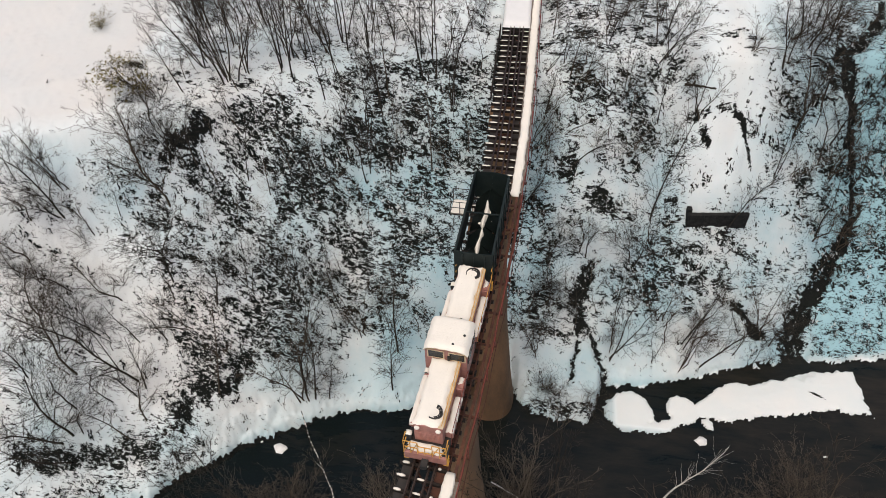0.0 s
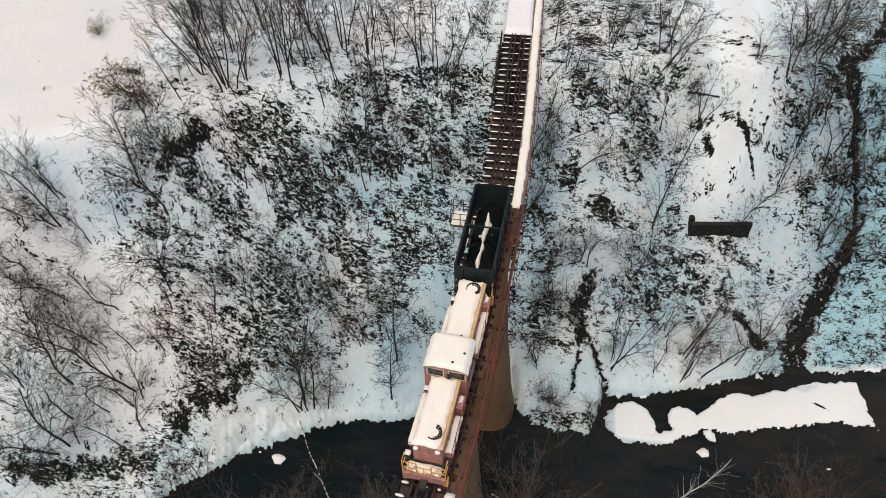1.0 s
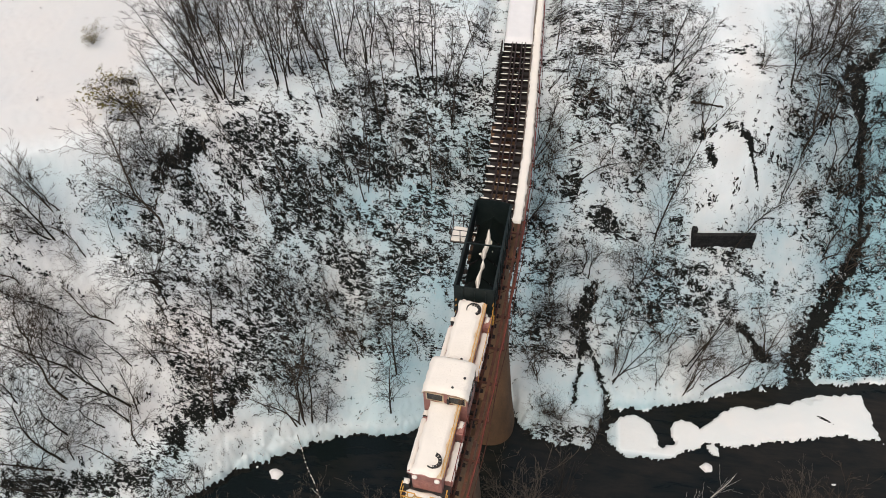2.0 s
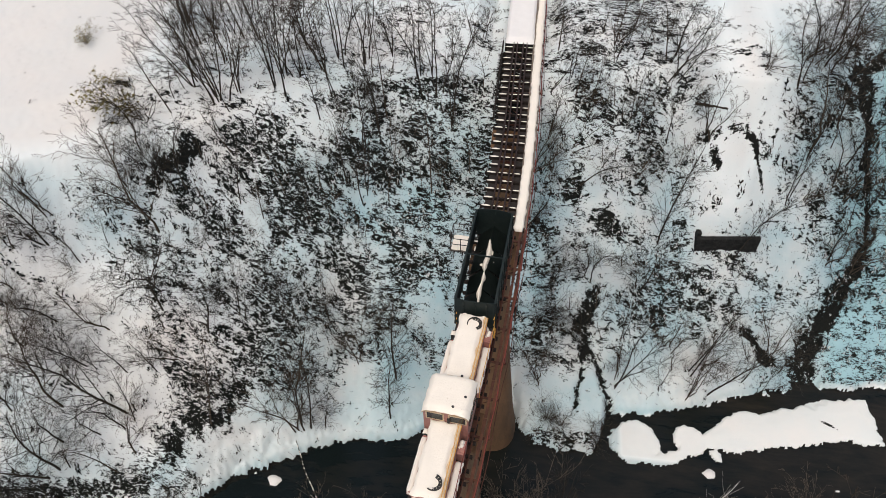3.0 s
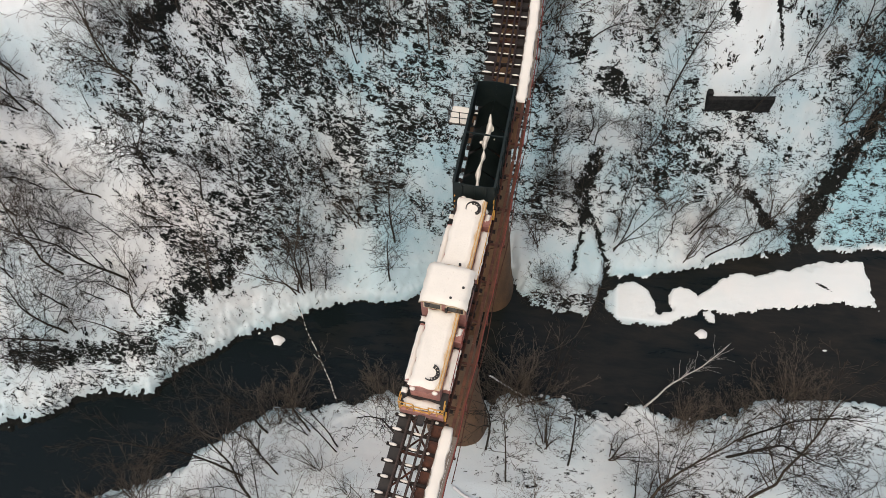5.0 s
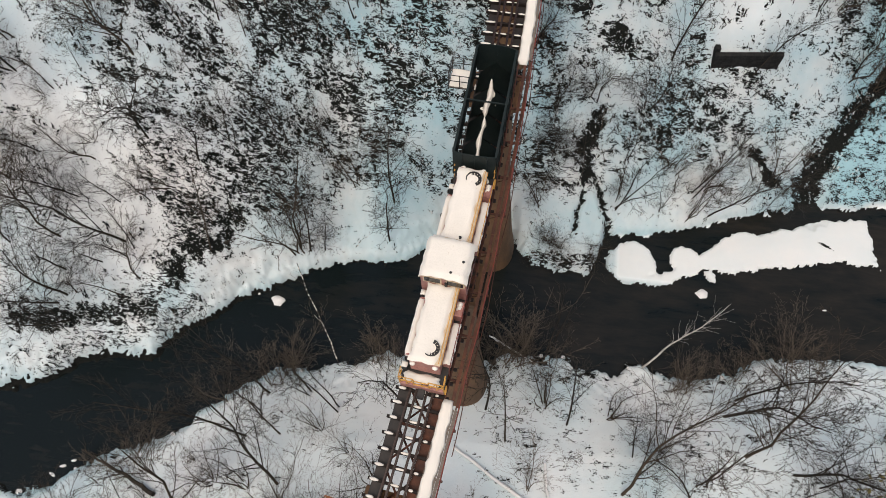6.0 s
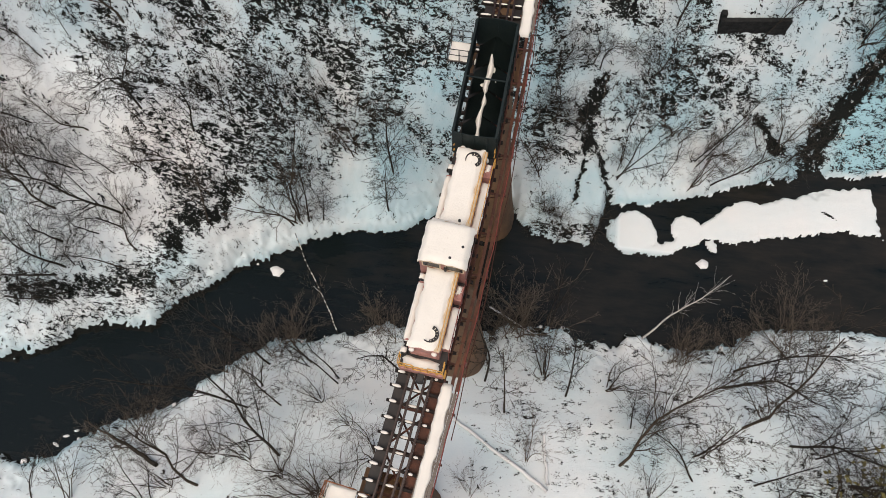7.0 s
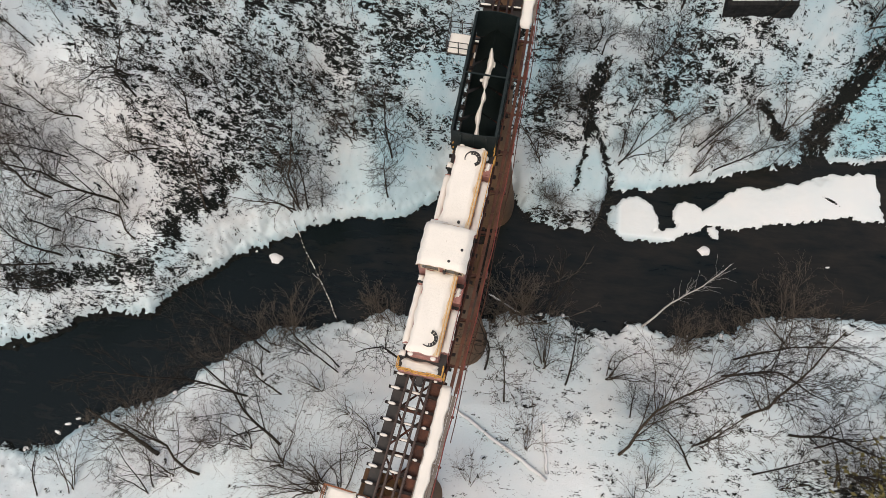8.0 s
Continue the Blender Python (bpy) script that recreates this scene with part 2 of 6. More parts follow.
NORTH_BASE = ((-60, 12), (-38, 18.3), (-31, 22.4), (-25, 24.2), (-20.5, 27.8), (-16.3, 30.2), (-13, 32.0), (-8.2, 33.0), (-3, 34.2), (2, 34.6), (6, 34.8), (10, 36.0), (15.3, 38.1), (19.5, 40.0), (24.8, 41.2), (32.7, 42.5), (60, 46))
SOUTH_SHORE = ((-60, 6), (-38, 10.2), (-35.2, 10.3), (-32.6, 10.5), (-31, 11.2), (-29.9, 12.4), (-27.6, 14.0), (-25.6, 14.6), (-23.8, 15.5), (-22, 16.8), (-21.6, 17.8), (-20.5, 18.6), (-18.5, 20.3), (-16.7, 21.7), (-13.8, 22.2), (-11.2, 23.1), (-9.1, 23.9), (-7.5, 24.7), (-6.1, 24.5), (0.7, 24.6), (2, 25.6), (6.9, 25.7), (7.2, 24.8), (10.6, 24.8), (11.3, 25.8), (12.3, 26.0), (13.9, 25.2), (17, 25.4), (19.7, 26.2), (21, 27.2), (22.8, 27.8), (26, 28.0), (31.1, 28.1), (60, 32))
SOUTH_BASE = ((-60, 6), (-38, 10.2), (-31, 11.4), (-22, 16.8), (-16.7, 21.5), (-9, 23.9), (0, 24.8), (12, 25.3), (21, 26.8), (31, 28.1), (60, 32))
# the long tongue of ice: its southern and northern rims
ICE_SOUTH = ((17.0, 35.0), (19.0, 34.7), (22.4, 35.4), (24.4, 35.8), (27.0, 36.6), (28.7, 36.8), (32.0, 36.6))
ICE_NORTH = ((17.0, 36.0), (17.8, 36.8), (19.2, 38.0), (20.3, 38.8), (22.4, 38.8), (25.2, 39.7), (26.8, 40.7), (31.2, 41.1))
BROOK_WEST = ((7.4, 44.6), (6.9, 43.3), (6.5, 41.9), (6.7, 40.5), (6.8, 39.2), (6.5, 38.0), (6.5, 36.8))
BROOK_EAST = ((6.8, 41.0), (7.9, 40.0), (8.7, 38.9), (9.3, 38.1), (9.4, 36.5), (8.9, 35.2), (8.6, 33.9))
DITCH = ((30.6, 63.0), (29.0, 59.5), (26.6, 57.6), (26.4, 56.6), (27.6, 55.2), (28.3, 53.9), (29.2, 52.4), (29.9, 50.6), (29.4, 49.5), (28.5, 47.8), (27.5, 46.2), (26.5, 44.6), (26.0, 43.4), (26.4, 41.6))
NORTH_RISE = ((-9, -1.2), (-1.2, -0.9), (0, 0.0), (0.18, 0.30), (2, 1.5), (6, 4.5), (10, 9.0), (14, 14.0), (17, 18.6), (20, 22.2), (26, 23.5), (45, 24.5), (150, 34), (600, 60), (3000, 110))
SOUTH_RISE = ((-9, -1.2), (-1.2, -0.9), (0, 0.0), (0.18, 0.28), (2, 1.1), (4, 2.0), (7, 3.4), (11, 4.3), (15, 5.2), (21, 9), (34, 20), (45, 24), (150, 36), (600, 70), (3000, 120))


def along(table, v):
    xs, ys = zip(*table)
    return np.interp(v, xs, ys)


def wave(x, y, f, seed):
    """Cheap smooth noise, about -1 to 1."""
    s = np.zeros_like(x)
    r = np.random.RandomState(seed)
    for k in range(7):
        a, q, g = r.uniform(0, 6.283), r.uniform(0, 6.283), f * r.uniform(0.6, 1.7)
        s = s + np.sin((x * math.cos(a) + y * math.sin(a)) * g * 6.283 + q + 1.3 * np.sin((x * math.sin(a) - y * math.cos(a)) * g * 3.1 + q * 2))
    return s / 3.2


# dark hollows and ledges that keep no snow: line, half width, share of bare ground
HOLLOWS = (
    (((-25.3, 27.2), (-24.2, 29.4), (-23.0, 30.2), (-21.9, 30.6), (-21.2, 32.2), (-20.3, 33.2)), 0.5, 0.72),
    (((-27.4, 25.9), (-25.3, 27.3), (-24.0, 29.7), (-22.6, 32.2), (-21.6, 34.4)), 1.5, 0.47),
    (((-35.8, 22.9), (-33.2, 23.4), (-31.5, 24.0), (-28.4, 25.0), (-26.6, 25.4)), 0.75, 0.66),
    (((-34.0, 20.4), (-31.5, 22.6), (-28.0, 23.2), (-26.0, 24.4), (-23.6, 26.6)), 0.7, 0.5),
    (((-26.9, 41.4), (-26.2, 42.4), (-25.0, 43.1), (-24.2, 44.0)), 0.42, 0.78),
    (((-25.8, 45.7), (-24.6, 46.9), (-23.4, 48.0), (-21.8, 48.3), (-20.4, 48.6)), 0.5, 0.72),
    (((-20.4, 48.8), (-17.8, 50.0), (-14.6, 51.2), (-11.0, 52.2), (-7.4, 53.0), (-3.6, 53.2)), 0.7, 0.58),
    (((18.0, 52.8), (18.7, 52.5), (19.1, 52.1)), 0.16, 0.9),
    (((19.3, 51.9), (19.9, 51.4), (20.2, 50.9)), 0.15, 0.85),
    (((14.6, 53.0), (15.3, 52.8), (16.0, 52.9)), 0.2, 0.72),
    (((15.6, 52.3), (16.3, 51.7)), 0.16, 0.8),
    (((16.6, 53.1), (17.8, 53.0)), 0.2, 0.66),
    (((7.0, 47.9), (8.0, 48.1), (8.8, 47.7)), 0.4, 0.75),
    (((4.1, 49.0), (5.2, 49.2)), 0.5, 0.68),
    (((20.6, 44.5), (21.6, 44.2), (22.4, 43.1), (23.6, 43.0)), 0.28, 0.78),
    (((12.0, 43.9), (13.6, 44.1)), 0.22, 0.7),
    (((3.6, 34.0), (6.0, 34.0), (8.4, 34.3)), 0.5, 0.60),
)
# thick patches of bramble on the slope west and east of the line, and places where the snow is whole: x, y, reach, strength
BRAMBLE_WEST = (
    (-25.2, 46.0, 1.5, 0.30), (-20.2, 45.9, 2.6, 0.26), (-17.4, 45.5, 2.3, 0.30), (-18.2, 43.4, 2.0, 0.22), (-13.4, 42.4, 1.9, 0.26),
    (-8.6, 43.4, 1.6, 0.34), (-9.2, 48.2, 2.0, 0.34), (-6.6, 48.4, 1.8, 0.2), (-14.9, 50.8, 2.4, 0.18), (-12.9, 48.1, 2.0, 0.2),
    (-22.8, 41.3, 1.8, 0.14), (-24.8, 37.7, 2.6, 0.18), (-20.4, 35.4, 2.0, 0.2), (-16.9, 38.4, 2.6, 0.06), (-13.3, 40.4, 1.3, 0.2),
    (-15.5, 44.3, 1.6, 0.22), (-6.8, 50.6, 1.6, 0.2), (-27.6, 38.6, 1.2, 0.16),
)
BRAMBLE_EAST = (
    (4.7, 49.1, 1.1, 0.36), (7.6, 48.0, 1.2, 0.34), (5.4, 53.5, 1.4, 0.3), (6.2, 55.5, 2.0, 0.2), (8.6, 57.2, 1.5, 0.25),
    (9.6, 53.5, 1.6, 0.34), (12.3, 55.9, 1.4, 0.3), (10.6, 51.8, 1.6, 0.28), (14.2, 45.6, 2.0, 0.24), (17.4, 46.0, 2.4, 0.28),
    (12.9, 43.9, 1.6, 0.2), (17.0, 44.0, 1.8, 0.2), (4.1, 40.9, 2.2, 0.2), (27.0, 51.5, 2.2, 0.2), (22.4, 54.2, 1.2, 0.25),
    (1.6, 46.6, 1.5, 0.25), (25.0, 55.5, 2.0, 0.2),
)
CLEARINGS = (
    (-20.2, 42.7, 1.2, 0.9), (-24.0, 42.6, 1.0, 0.7), (-9.0, 47.2, 0.9, 0.9), (-28.0, 30.6, 3.2, 0.6), (-34.0, 27.2, 3.0, 0.5),
    (-30.8, 34.0, 3.5, 0.5), (-14.7, 41.4, 0.9, 0.8), (-15.6, 48.9, 1.3, 0.7), (-12.3, 46.4, 1.0, 0.8), (-6.3, 41.4, 2.2, 0.7),
    (-11.8, 36.4, 2.2, 0.6), (-8.6, 38.4, 2.4, 0.8), (-15.5, 37.2, 1.2, 0.6), (-34.5, 43.5, 3.0, 0.9), (8.2, 45.6, 1.8, 0.8), (5.2, 43.6, 1.3, 0.7), (11.6, 40.6, 2.4, 0.7),
    (12.4, 50.0, 1.6, 0.7), (6.3, 49.9, 0.8, 0.7), (23.2, 48.6, 2.0, 0.7), (3.5, 52.3, 0.9, 0.6),
)


def off_line(x, y, line):
    """Distance of places from a line of several stretches."""
    best = np.full(x.shape, 1e9)
    for (ax, ay), (bx, by) in zip(line, line[1:]):
        dx, dy = bx - ax, by - ay
        t = np.clip(((x - ax) * dx + (y - ay) * dy) / (dx * dx + dy * dy), 0, 1)
        best = np.minimum(best, np.hypot(x - ax - t * dx, y - ay - t * dy))
    return best


def land(x, y):
    """Height and share of litter at places x, y (arrays)."""
    x, y = np.asarray(x, float), np.asarray(y, float)
    jag = 0.12 + 0.10 * wave(x, y, 0.2, 1) + 0.20 * wave(x, y, 0.6, 2) + 0.13 * wave(x, y, 1.25, 3)
    inland = np.maximum(y - along(NORTH_SHORE, x), along(SOUTH_SHORE, x) - y)
    jag = jag * np.clip(1 - (inland - 1.0) / 2.5, 0.15, 1)  # ragged at the water, smooth inland
    dn = y - along(NORTH_SHORE, x) + jag
    far = np.clip((dn - 1.0) / 3.0, 0, 1)
    dn = dn * (1 - far) + (y - along(NORTH_BASE, x) + jag) * far
    ds = along(SOUTH_SHORE, x) - y + jag + 0.35 * np.clip((-10 - x) / 5, 0, 1)
    far = np.clip((ds - 0.8) / 3.0, 0, 1)
    ds = ds * (1 - far) + (along(SOUTH_BASE, x) - y + jag) * far
    east = np.clip((x - 13) / 6, 0, 1)
    steep = np.where(dn > 2, 2 + (dn - 2) * (1 + 0.38 * east), dn)
    west = np.clip((-x - 14) / 8, 0, 1) * np.clip((8 - np.abs(dn - 7)) / 8, 0, 1)
    zn = along(NORTH_RISE, steep) + 2.6 * west
    zs = along(SOUTH_RISE, ds)
    z = np.maximum(zn, zs)
    amp = np.clip(np.maximum(dn, ds) / 6, 0, 1)
    amp = np.where(ds > 0, amp * 0.15, amp)
    z = z + amp * (0.12 * wave(x, y, 0.06, 4) + 0.03 * wave(x, y, 0.25, 5) + 0.02 * wave(x, y, 0.9, 6))
    # islands of ice and snow in the stream's northern arm
    calm = 0.10 * wave(x, y, 0.35, 2) + 0.09 * wave(x, y, 0.9, 35) + 0.08 * wave(x, y, 1.25, 36)
    one = np.maximum(2.0 - np.hypot((x - 11.5) * 0.96, y - 34.8), 0.55 - off_line(x, y, ((12.4, 33.4), (14.2, 33.7), (16.0, 34.8))))
    two = np.maximum(1.35 - np.hypot(x - 16.0, (y - 35.4) * 0.95), 0.6 - np.hypot(x - 18.0, y - 34.3))
    tongue = np.minimum.reduce([y - along(ICE_SOUTH, x), along(ICE_NORTH, x) - y, x - 16.9, 31.6 - x + (38.9 - y) * 0.1])
    bite = 0.55 * np.exp(-np.hypot((x - 27.6) / 0.9, (y - 38.1 + 0.5 * (x - 27.6)) / 0.16) ** 2)
    isle = np.maximum.reduce([one, two, tongue]) + calm
    z = np.maximum(z, np.clip(isle, -0.4, 0.14) * 1.5 + 0.09 * np.clip(isle, 0, 1.5))
    # brook down the eastern slope in two arms, and the ditch beyond the field
    waver = 0.14 * wave(x, y, 0.35, 8) + 0.12 * wave(x, y, 0.9, 19)
    arm_w = 1.25 - (off_line(x, y, BROOK_WEST) + waver) / (0.26 + 0.85 * np.clip((y - 39.6) / 1.6, 0, 1) * np.clip((45.5 - y) / 2, 0.3, 1))
    arm_e = 1.25 - (off_line(x, y, BROOK_EAST) + 0.7 * waver) / 0.46
    cut = np.clip(np.maximum(arm_w, arm_e), 0, 1)
    ditch = off_line(x, y, DITCH) + 1.5 * waver
    cut2 = np.clip(1.3 - ditch / (0.5 + 1.05 * np.clip((50.5 - y) / 4, 0, 1) + 0.5 * np.exp(-((y - 57) / 1.5) ** 2)), 0, 1)
    z = z - 0.4 * cut - 0.6 * cut2
    # the line's bed where it reaches the plateau
    bed = np.clip((4.0 - np.abs(x + 0.5)) / 1.5, 0, 1)
    z = np.where(y > 44, z * (1 - bed) + bed * np.minimum(z, 22.2), z)
    # where litter shows: level ledges and clumps on the slope, in known dark hollows, hardly at all on the fields
    u = 1.9 * y
    patch = 0.30 * wave(x, u, 0.09, 9) + 0.45 * wave(x, u, 0.24, 10) + 0.55 * wave(x + 0.4 * wave(x, u, 0.5, 13), u, 0.55, 14)
    slope = np.clip((dn - 2.0) / 3, 0, 1) * np.clip((22 - dn) / 3, 0, 1)
    side = np.where(x < 1, 0.47 - 0.11 * np.clip((-23 - x) / 4, 0, 1) - 0.06 * np.clip((-29 - x) / 4, 0, 1), 0.385 - 0.01 * np.clip((x - 13) / 3, 0, 1) + 0.02 * np.clip((x - 21.5) / 2, 0, 1) + 0.05 * np.clip((x - 28) / 2, 0, 1))
    lit = slope * np.clip(side + 0.16 * patch, 0.22, 0.60)
    for px, py, pr, pk in BRAMBLE_WEST + BRAMBLE_EAST:
        lit = lit + 0.8 * pk * np.clip(1.35 - np.hypot(x - px, 1.5 * (y - py)) / pr, 0, 1) * np.clip(0.85 + 0.6 * patch, 0.3, 1.2)
    for px, py, pr, pk in CLEARINGS:
        lit = lit * (1 - 0.75 * pk * np.clip(1.6 - 1.3 * (np.hypot(x - px, 1.5 * (y - py)) / pr + 0.25 * patch), 0, 1))
    lit = np.minimum(lit, 0.565)
    rag = 0.25 * wave(x, y, 0.45, 51) + 0.25 * wave(x, y, 1.1, 52)
    for line, width, share in HOLLOWS:
        lit = np.maximum(lit, 0.92 * share * np.clip(1.3 - (off_line(x, y, line) + rag * min(1.0, 2 * width)) / (1.9 * width), 0, 1))
    lit = np.where(dn > 20, np.clip(0.31 + 0.13 * np.clip((x - 1) / 2, 0, 1) * np.clip((14 - x) / 2, 0, 1) + 0.20 * patch, 0, 0.6), lit)
    lit = np.where((dn > 19) & (x < -29), 0.11 + 0.3 * np.clip((x + 34) / 5, 0, 1) * np.clip(0.5 + patch, 0, 1), lit)
    for px, py, pr in ((-31.0, 48.2, 1.3), (-29.7, 46.4, 1.8), (-32.0, 46.0, 1.3), (-30.4, 44.2, 1.4)):
        lit = np.maximum(lit, 0.52 * np.clip(1.4 - np.hypot(x - px, 1.4 * (y - py)) / pr, 0, 1) * np.clip(0.8 + 0.7 * patch, 0.3, 1.1))
    field = np.clip((dn - 8.5) / 2, 0, 1) * np.clip((x - 14.6) / 1.4, 0, 1) * np.clip((21.8 - x + 0.8 * patch) / 1.2, 0, 1)
    lit = np.where(lit < 0.5, lit * (1 - 0.42 * field), lit)
    lit = np.maximum(lit, np.where((dn > 0.3) & (dn < 3), 0.21 + 0.06 * np.clip((x - 20) / 3, 0, 1) + 0.09 * np.clip((-18 - x) / 6, 0, 1), 0))
    lit = np.where(ds > 0, np.clip(0.235 + 0.05 * np.clip(x / 4, -1, 1) + 0.16 * patch + 0.22 * np.clip((x - 20) / 3, 0, 1) * np.clip((18 - y) / 3, 0, 1) + 0.25 * np.clip((0.9 - ds) / 0.6, 0, 1) * np.clip(0.4 + patch, 0, 1), 0, 1), lit)
    lit = np.maximum(lit, (0.40 + 0.14 * patch) * np.clip((x - 26.5) / 1.5, 0, 1) * np.clip(dn * 2, 0, 1) * (lit < 0.5))
    lit = np.maximum(lit, (0.80 + 0.16 * wave(x, y, 0.5, 24) + 0.16 * wave(x, y, 1.3, 28)) * cut2)
    lit = np.maximum(lit, cut * (0.74 + 0.20 * wave(x, y, 0.6, 25) + 0.20 * wave(x, y, 1.4, 26)))
    # under the northern track: litter, thickened to carry the shade there as well
    lit = np.maximum(lit, 0.66 * np.clip((1.9 - np.abs(x + 0.75)) / 0.6, 0, 1) * np.clip((y - 42) / 3, 0, 1) * (y < 57))
    lit = np.where(isle > 0, 1.3 * np.clip(bite * 2 - 0.25, 0, 1), lit)
    lit = np.where((np.maximum(dn, ds) < 0.03) & (isle < 0.02), 1.3, lit)
    return z, np.clip(lit, 0, 1.4)


def snow_tint_at(x, y):
    """Which snow tint lies where: blue on the slopes, fresh on the banks, creamy on river ice and the open fields on
    top; below nought, teal that stands in for shade on the east bank.
    """
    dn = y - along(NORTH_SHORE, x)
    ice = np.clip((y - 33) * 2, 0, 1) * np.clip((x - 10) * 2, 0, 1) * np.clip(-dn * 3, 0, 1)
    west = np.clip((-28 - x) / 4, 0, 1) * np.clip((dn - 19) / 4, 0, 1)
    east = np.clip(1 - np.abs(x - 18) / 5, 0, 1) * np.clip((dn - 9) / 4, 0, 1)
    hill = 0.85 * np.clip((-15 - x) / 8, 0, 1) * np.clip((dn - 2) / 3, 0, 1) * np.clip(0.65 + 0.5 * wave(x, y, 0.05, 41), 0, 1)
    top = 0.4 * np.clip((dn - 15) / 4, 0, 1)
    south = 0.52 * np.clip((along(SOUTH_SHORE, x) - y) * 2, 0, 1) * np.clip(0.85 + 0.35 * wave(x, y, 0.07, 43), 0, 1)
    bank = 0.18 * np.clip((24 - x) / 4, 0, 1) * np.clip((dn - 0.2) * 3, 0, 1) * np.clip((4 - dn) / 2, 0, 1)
    # shade on the bank beyond the ditch, carried by the tint
    east_shade = 0.5 * np.clip((x - 26.5) / 2, 0, 1) * np.clip(dn * 2, 0, 1)
    return np.clip(np.maximum.reduce([0.7 * ice, west, 0.8 * east, bank, top, hill, south]), 0, 1) - east_shade


def land_z(x, y):
    return float(land(np.array([x]), np.array([y]))[0][0])


def spread(a, b, step, far):
    mid = list(np.arange(a, b + step / 2, step))
    out, g = [], step
    lo, hi = a, b
    while hi < far:
        g *= 1.35
        lo, hi = lo - g, hi + g
        out.append((lo, hi))
    return np.array([p[0] for p in out][::-1] + mid + [p[1] for p in out])


def build_ground():
    gx, gy = spread(-46, 36, 0.14, 2500), spread(6, 61, 0.14, 2500)
    x, y = np.meshgrid(gx, gy)
    z, lit = land(x.ravel(), y.ravel())
    nx, ny = len(gx), len(gy)
    co = np.stack([x.ravel(), y.ravel(), z], 1)
    i = np.arange(nx * ny).reshape(ny, nx)
    quads = np.stack([i[:-1, :-1], i[:-1, 1:], i[1:, 1:], i[1:, :-1]], -1).reshape(-1, 4)
    me = bpy.data.meshes.new("ground")
    me.from_pydata(co.tolist(), [], quads.tolist())
    at = me.attributes.new("litter", "FLOAT", "POINT")
    at.data.foreach_set("value", lit.astype(np.float32))
    fresh = me.attributes.new("snow_tint", "FLOAT", "POINT")
    fresh.data.foreach_set("value", snow_tint_at(x.ravel(), y.ravel()).astype(np.float32))
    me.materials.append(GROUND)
    me.shade_smooth()
    return tagged(new("ground", me), "snow-covered wooded valley sides with dark leaf litter", "ground", kind="structure")


build_ground()


def build_water():
    bm = bmesh.new()
    bmesh.ops.create_grid(bm, x_segments=60, y_segments=20, size=1.0)
    bmesh.ops.transform(bm, matrix=Matrix.Diagonal((90, 30, 1, 1)), verts=bm.verts)
    bmesh.ops.translate(bm, vec=(0, 27, 0), verts=bm.verts)
    ob = part("water", bm, WATER, None)
    return tagged(ob, "dark slow river water with thin brown shallows", "river", kind="structure")


build_water()

# ---- the line ----
TIE_Z, RAIL_Z = 23.3, 23.48


def track_x(y):
    return -0.52 - 0.0021 * max(0.0, 47.5 - y) ** 2


def track_pose(y, z=RAIL_Z):
    """A pose on the line at y: local y runs north along the rails, local x to the east."""
    turn = math.degrees(math.atan(0.0042 * max(0.0, 47.5 - y)))
    return pose(track_x(y), y, z, 0, 0, -turn)


def beside(y, off, z):
    return track_pose(y, z) @ Vector((off, 0, 0))


def strip(bm, y0, y1, off, w, z0, z1, step=1.2):
    """A bar that follows the curve of the line, w wide, from z0 to z1."""
    n = max(1, int(math.ceil((y1 - y0) / step)))
    rings = []
    for i in range(n + 1):
        y = y0 + (y1 - y0) * i / n
        rings.append([bm.verts.new(beside(y, off + dx, z)) for dx, z in ((-w / 2, z0), (w / 2, z0), (w / 2, z1), (-w / 2, z1))])
    for a, b in zip(rings, rings[1:]):
        for k in range(4):
            bm.faces.new((a[k], a[(k + 1) % 4], b[(k + 1) % 4], b[k]))
    bm.faces.new(rings[0])
    bm.faces.new(rings[-1][::-1])


def fix(bm):
    bmesh.ops.recalc_face_normals(bm, faces=bm.faces)
    return bm


def drift(bm, y0, y1, x0, x1, z, high, step=0.28, seed=1, wob=0.06, m=None, slide=0.0):
    """A long bank of snow with a rounded top and wavering edges; along the line or, with m, in a local frame."""
    r = random.Random(seed)
    n = max(4, int((y1 - y0) / step))
    rings = []
    for i in range(n + 1):
        t = i / n
        y = y0 + (y1 - y0) * t
        end = min(1.0, 7 * min(t, 1 - t) * (y1 - y0) / 2.0 + 0.12)
        a = x0 + r.uniform(-wob, wob) + (x1 - x0) * 0.5 * (1 - min(1, end * 1.6 + 0.2)) * 0.5
        b = x1 + r.uniform(-wob, wob) - (x1 - x0) * 0.5 * (1 - min(1, end * 1.6 + 0.2)) * 0.5
        h = high * (0.35 + 0.65 * min(1, end)) * r.uniform(0.85, 1.12)
        ring = []
        for u, v in ((0, 0), (0.04, 0.55), (0.2, 0.92), (0.5, 1.0), (0.8, 0.9), (0.96, 0.5), (1, 0)):
            x = a + (b - a) * u + slide * t
            p = beside(y, x, z + h * v) if m is None else m @ Vector((x, y, z + h * v))
            ring.append(bm.verts.new(p))
        rings.append(ring)
    for a, b in zip(rings, rings[1:]):
        for k in range(6):
            bm.faces.new((a[k], a[k + 1], b[k + 1], b[k]))
        bm.faces.new((a[6], a[0], b[0], b[6]))
    bm.faces.new(rings[0][::-1])
    bm.faces.new(rings[-1])


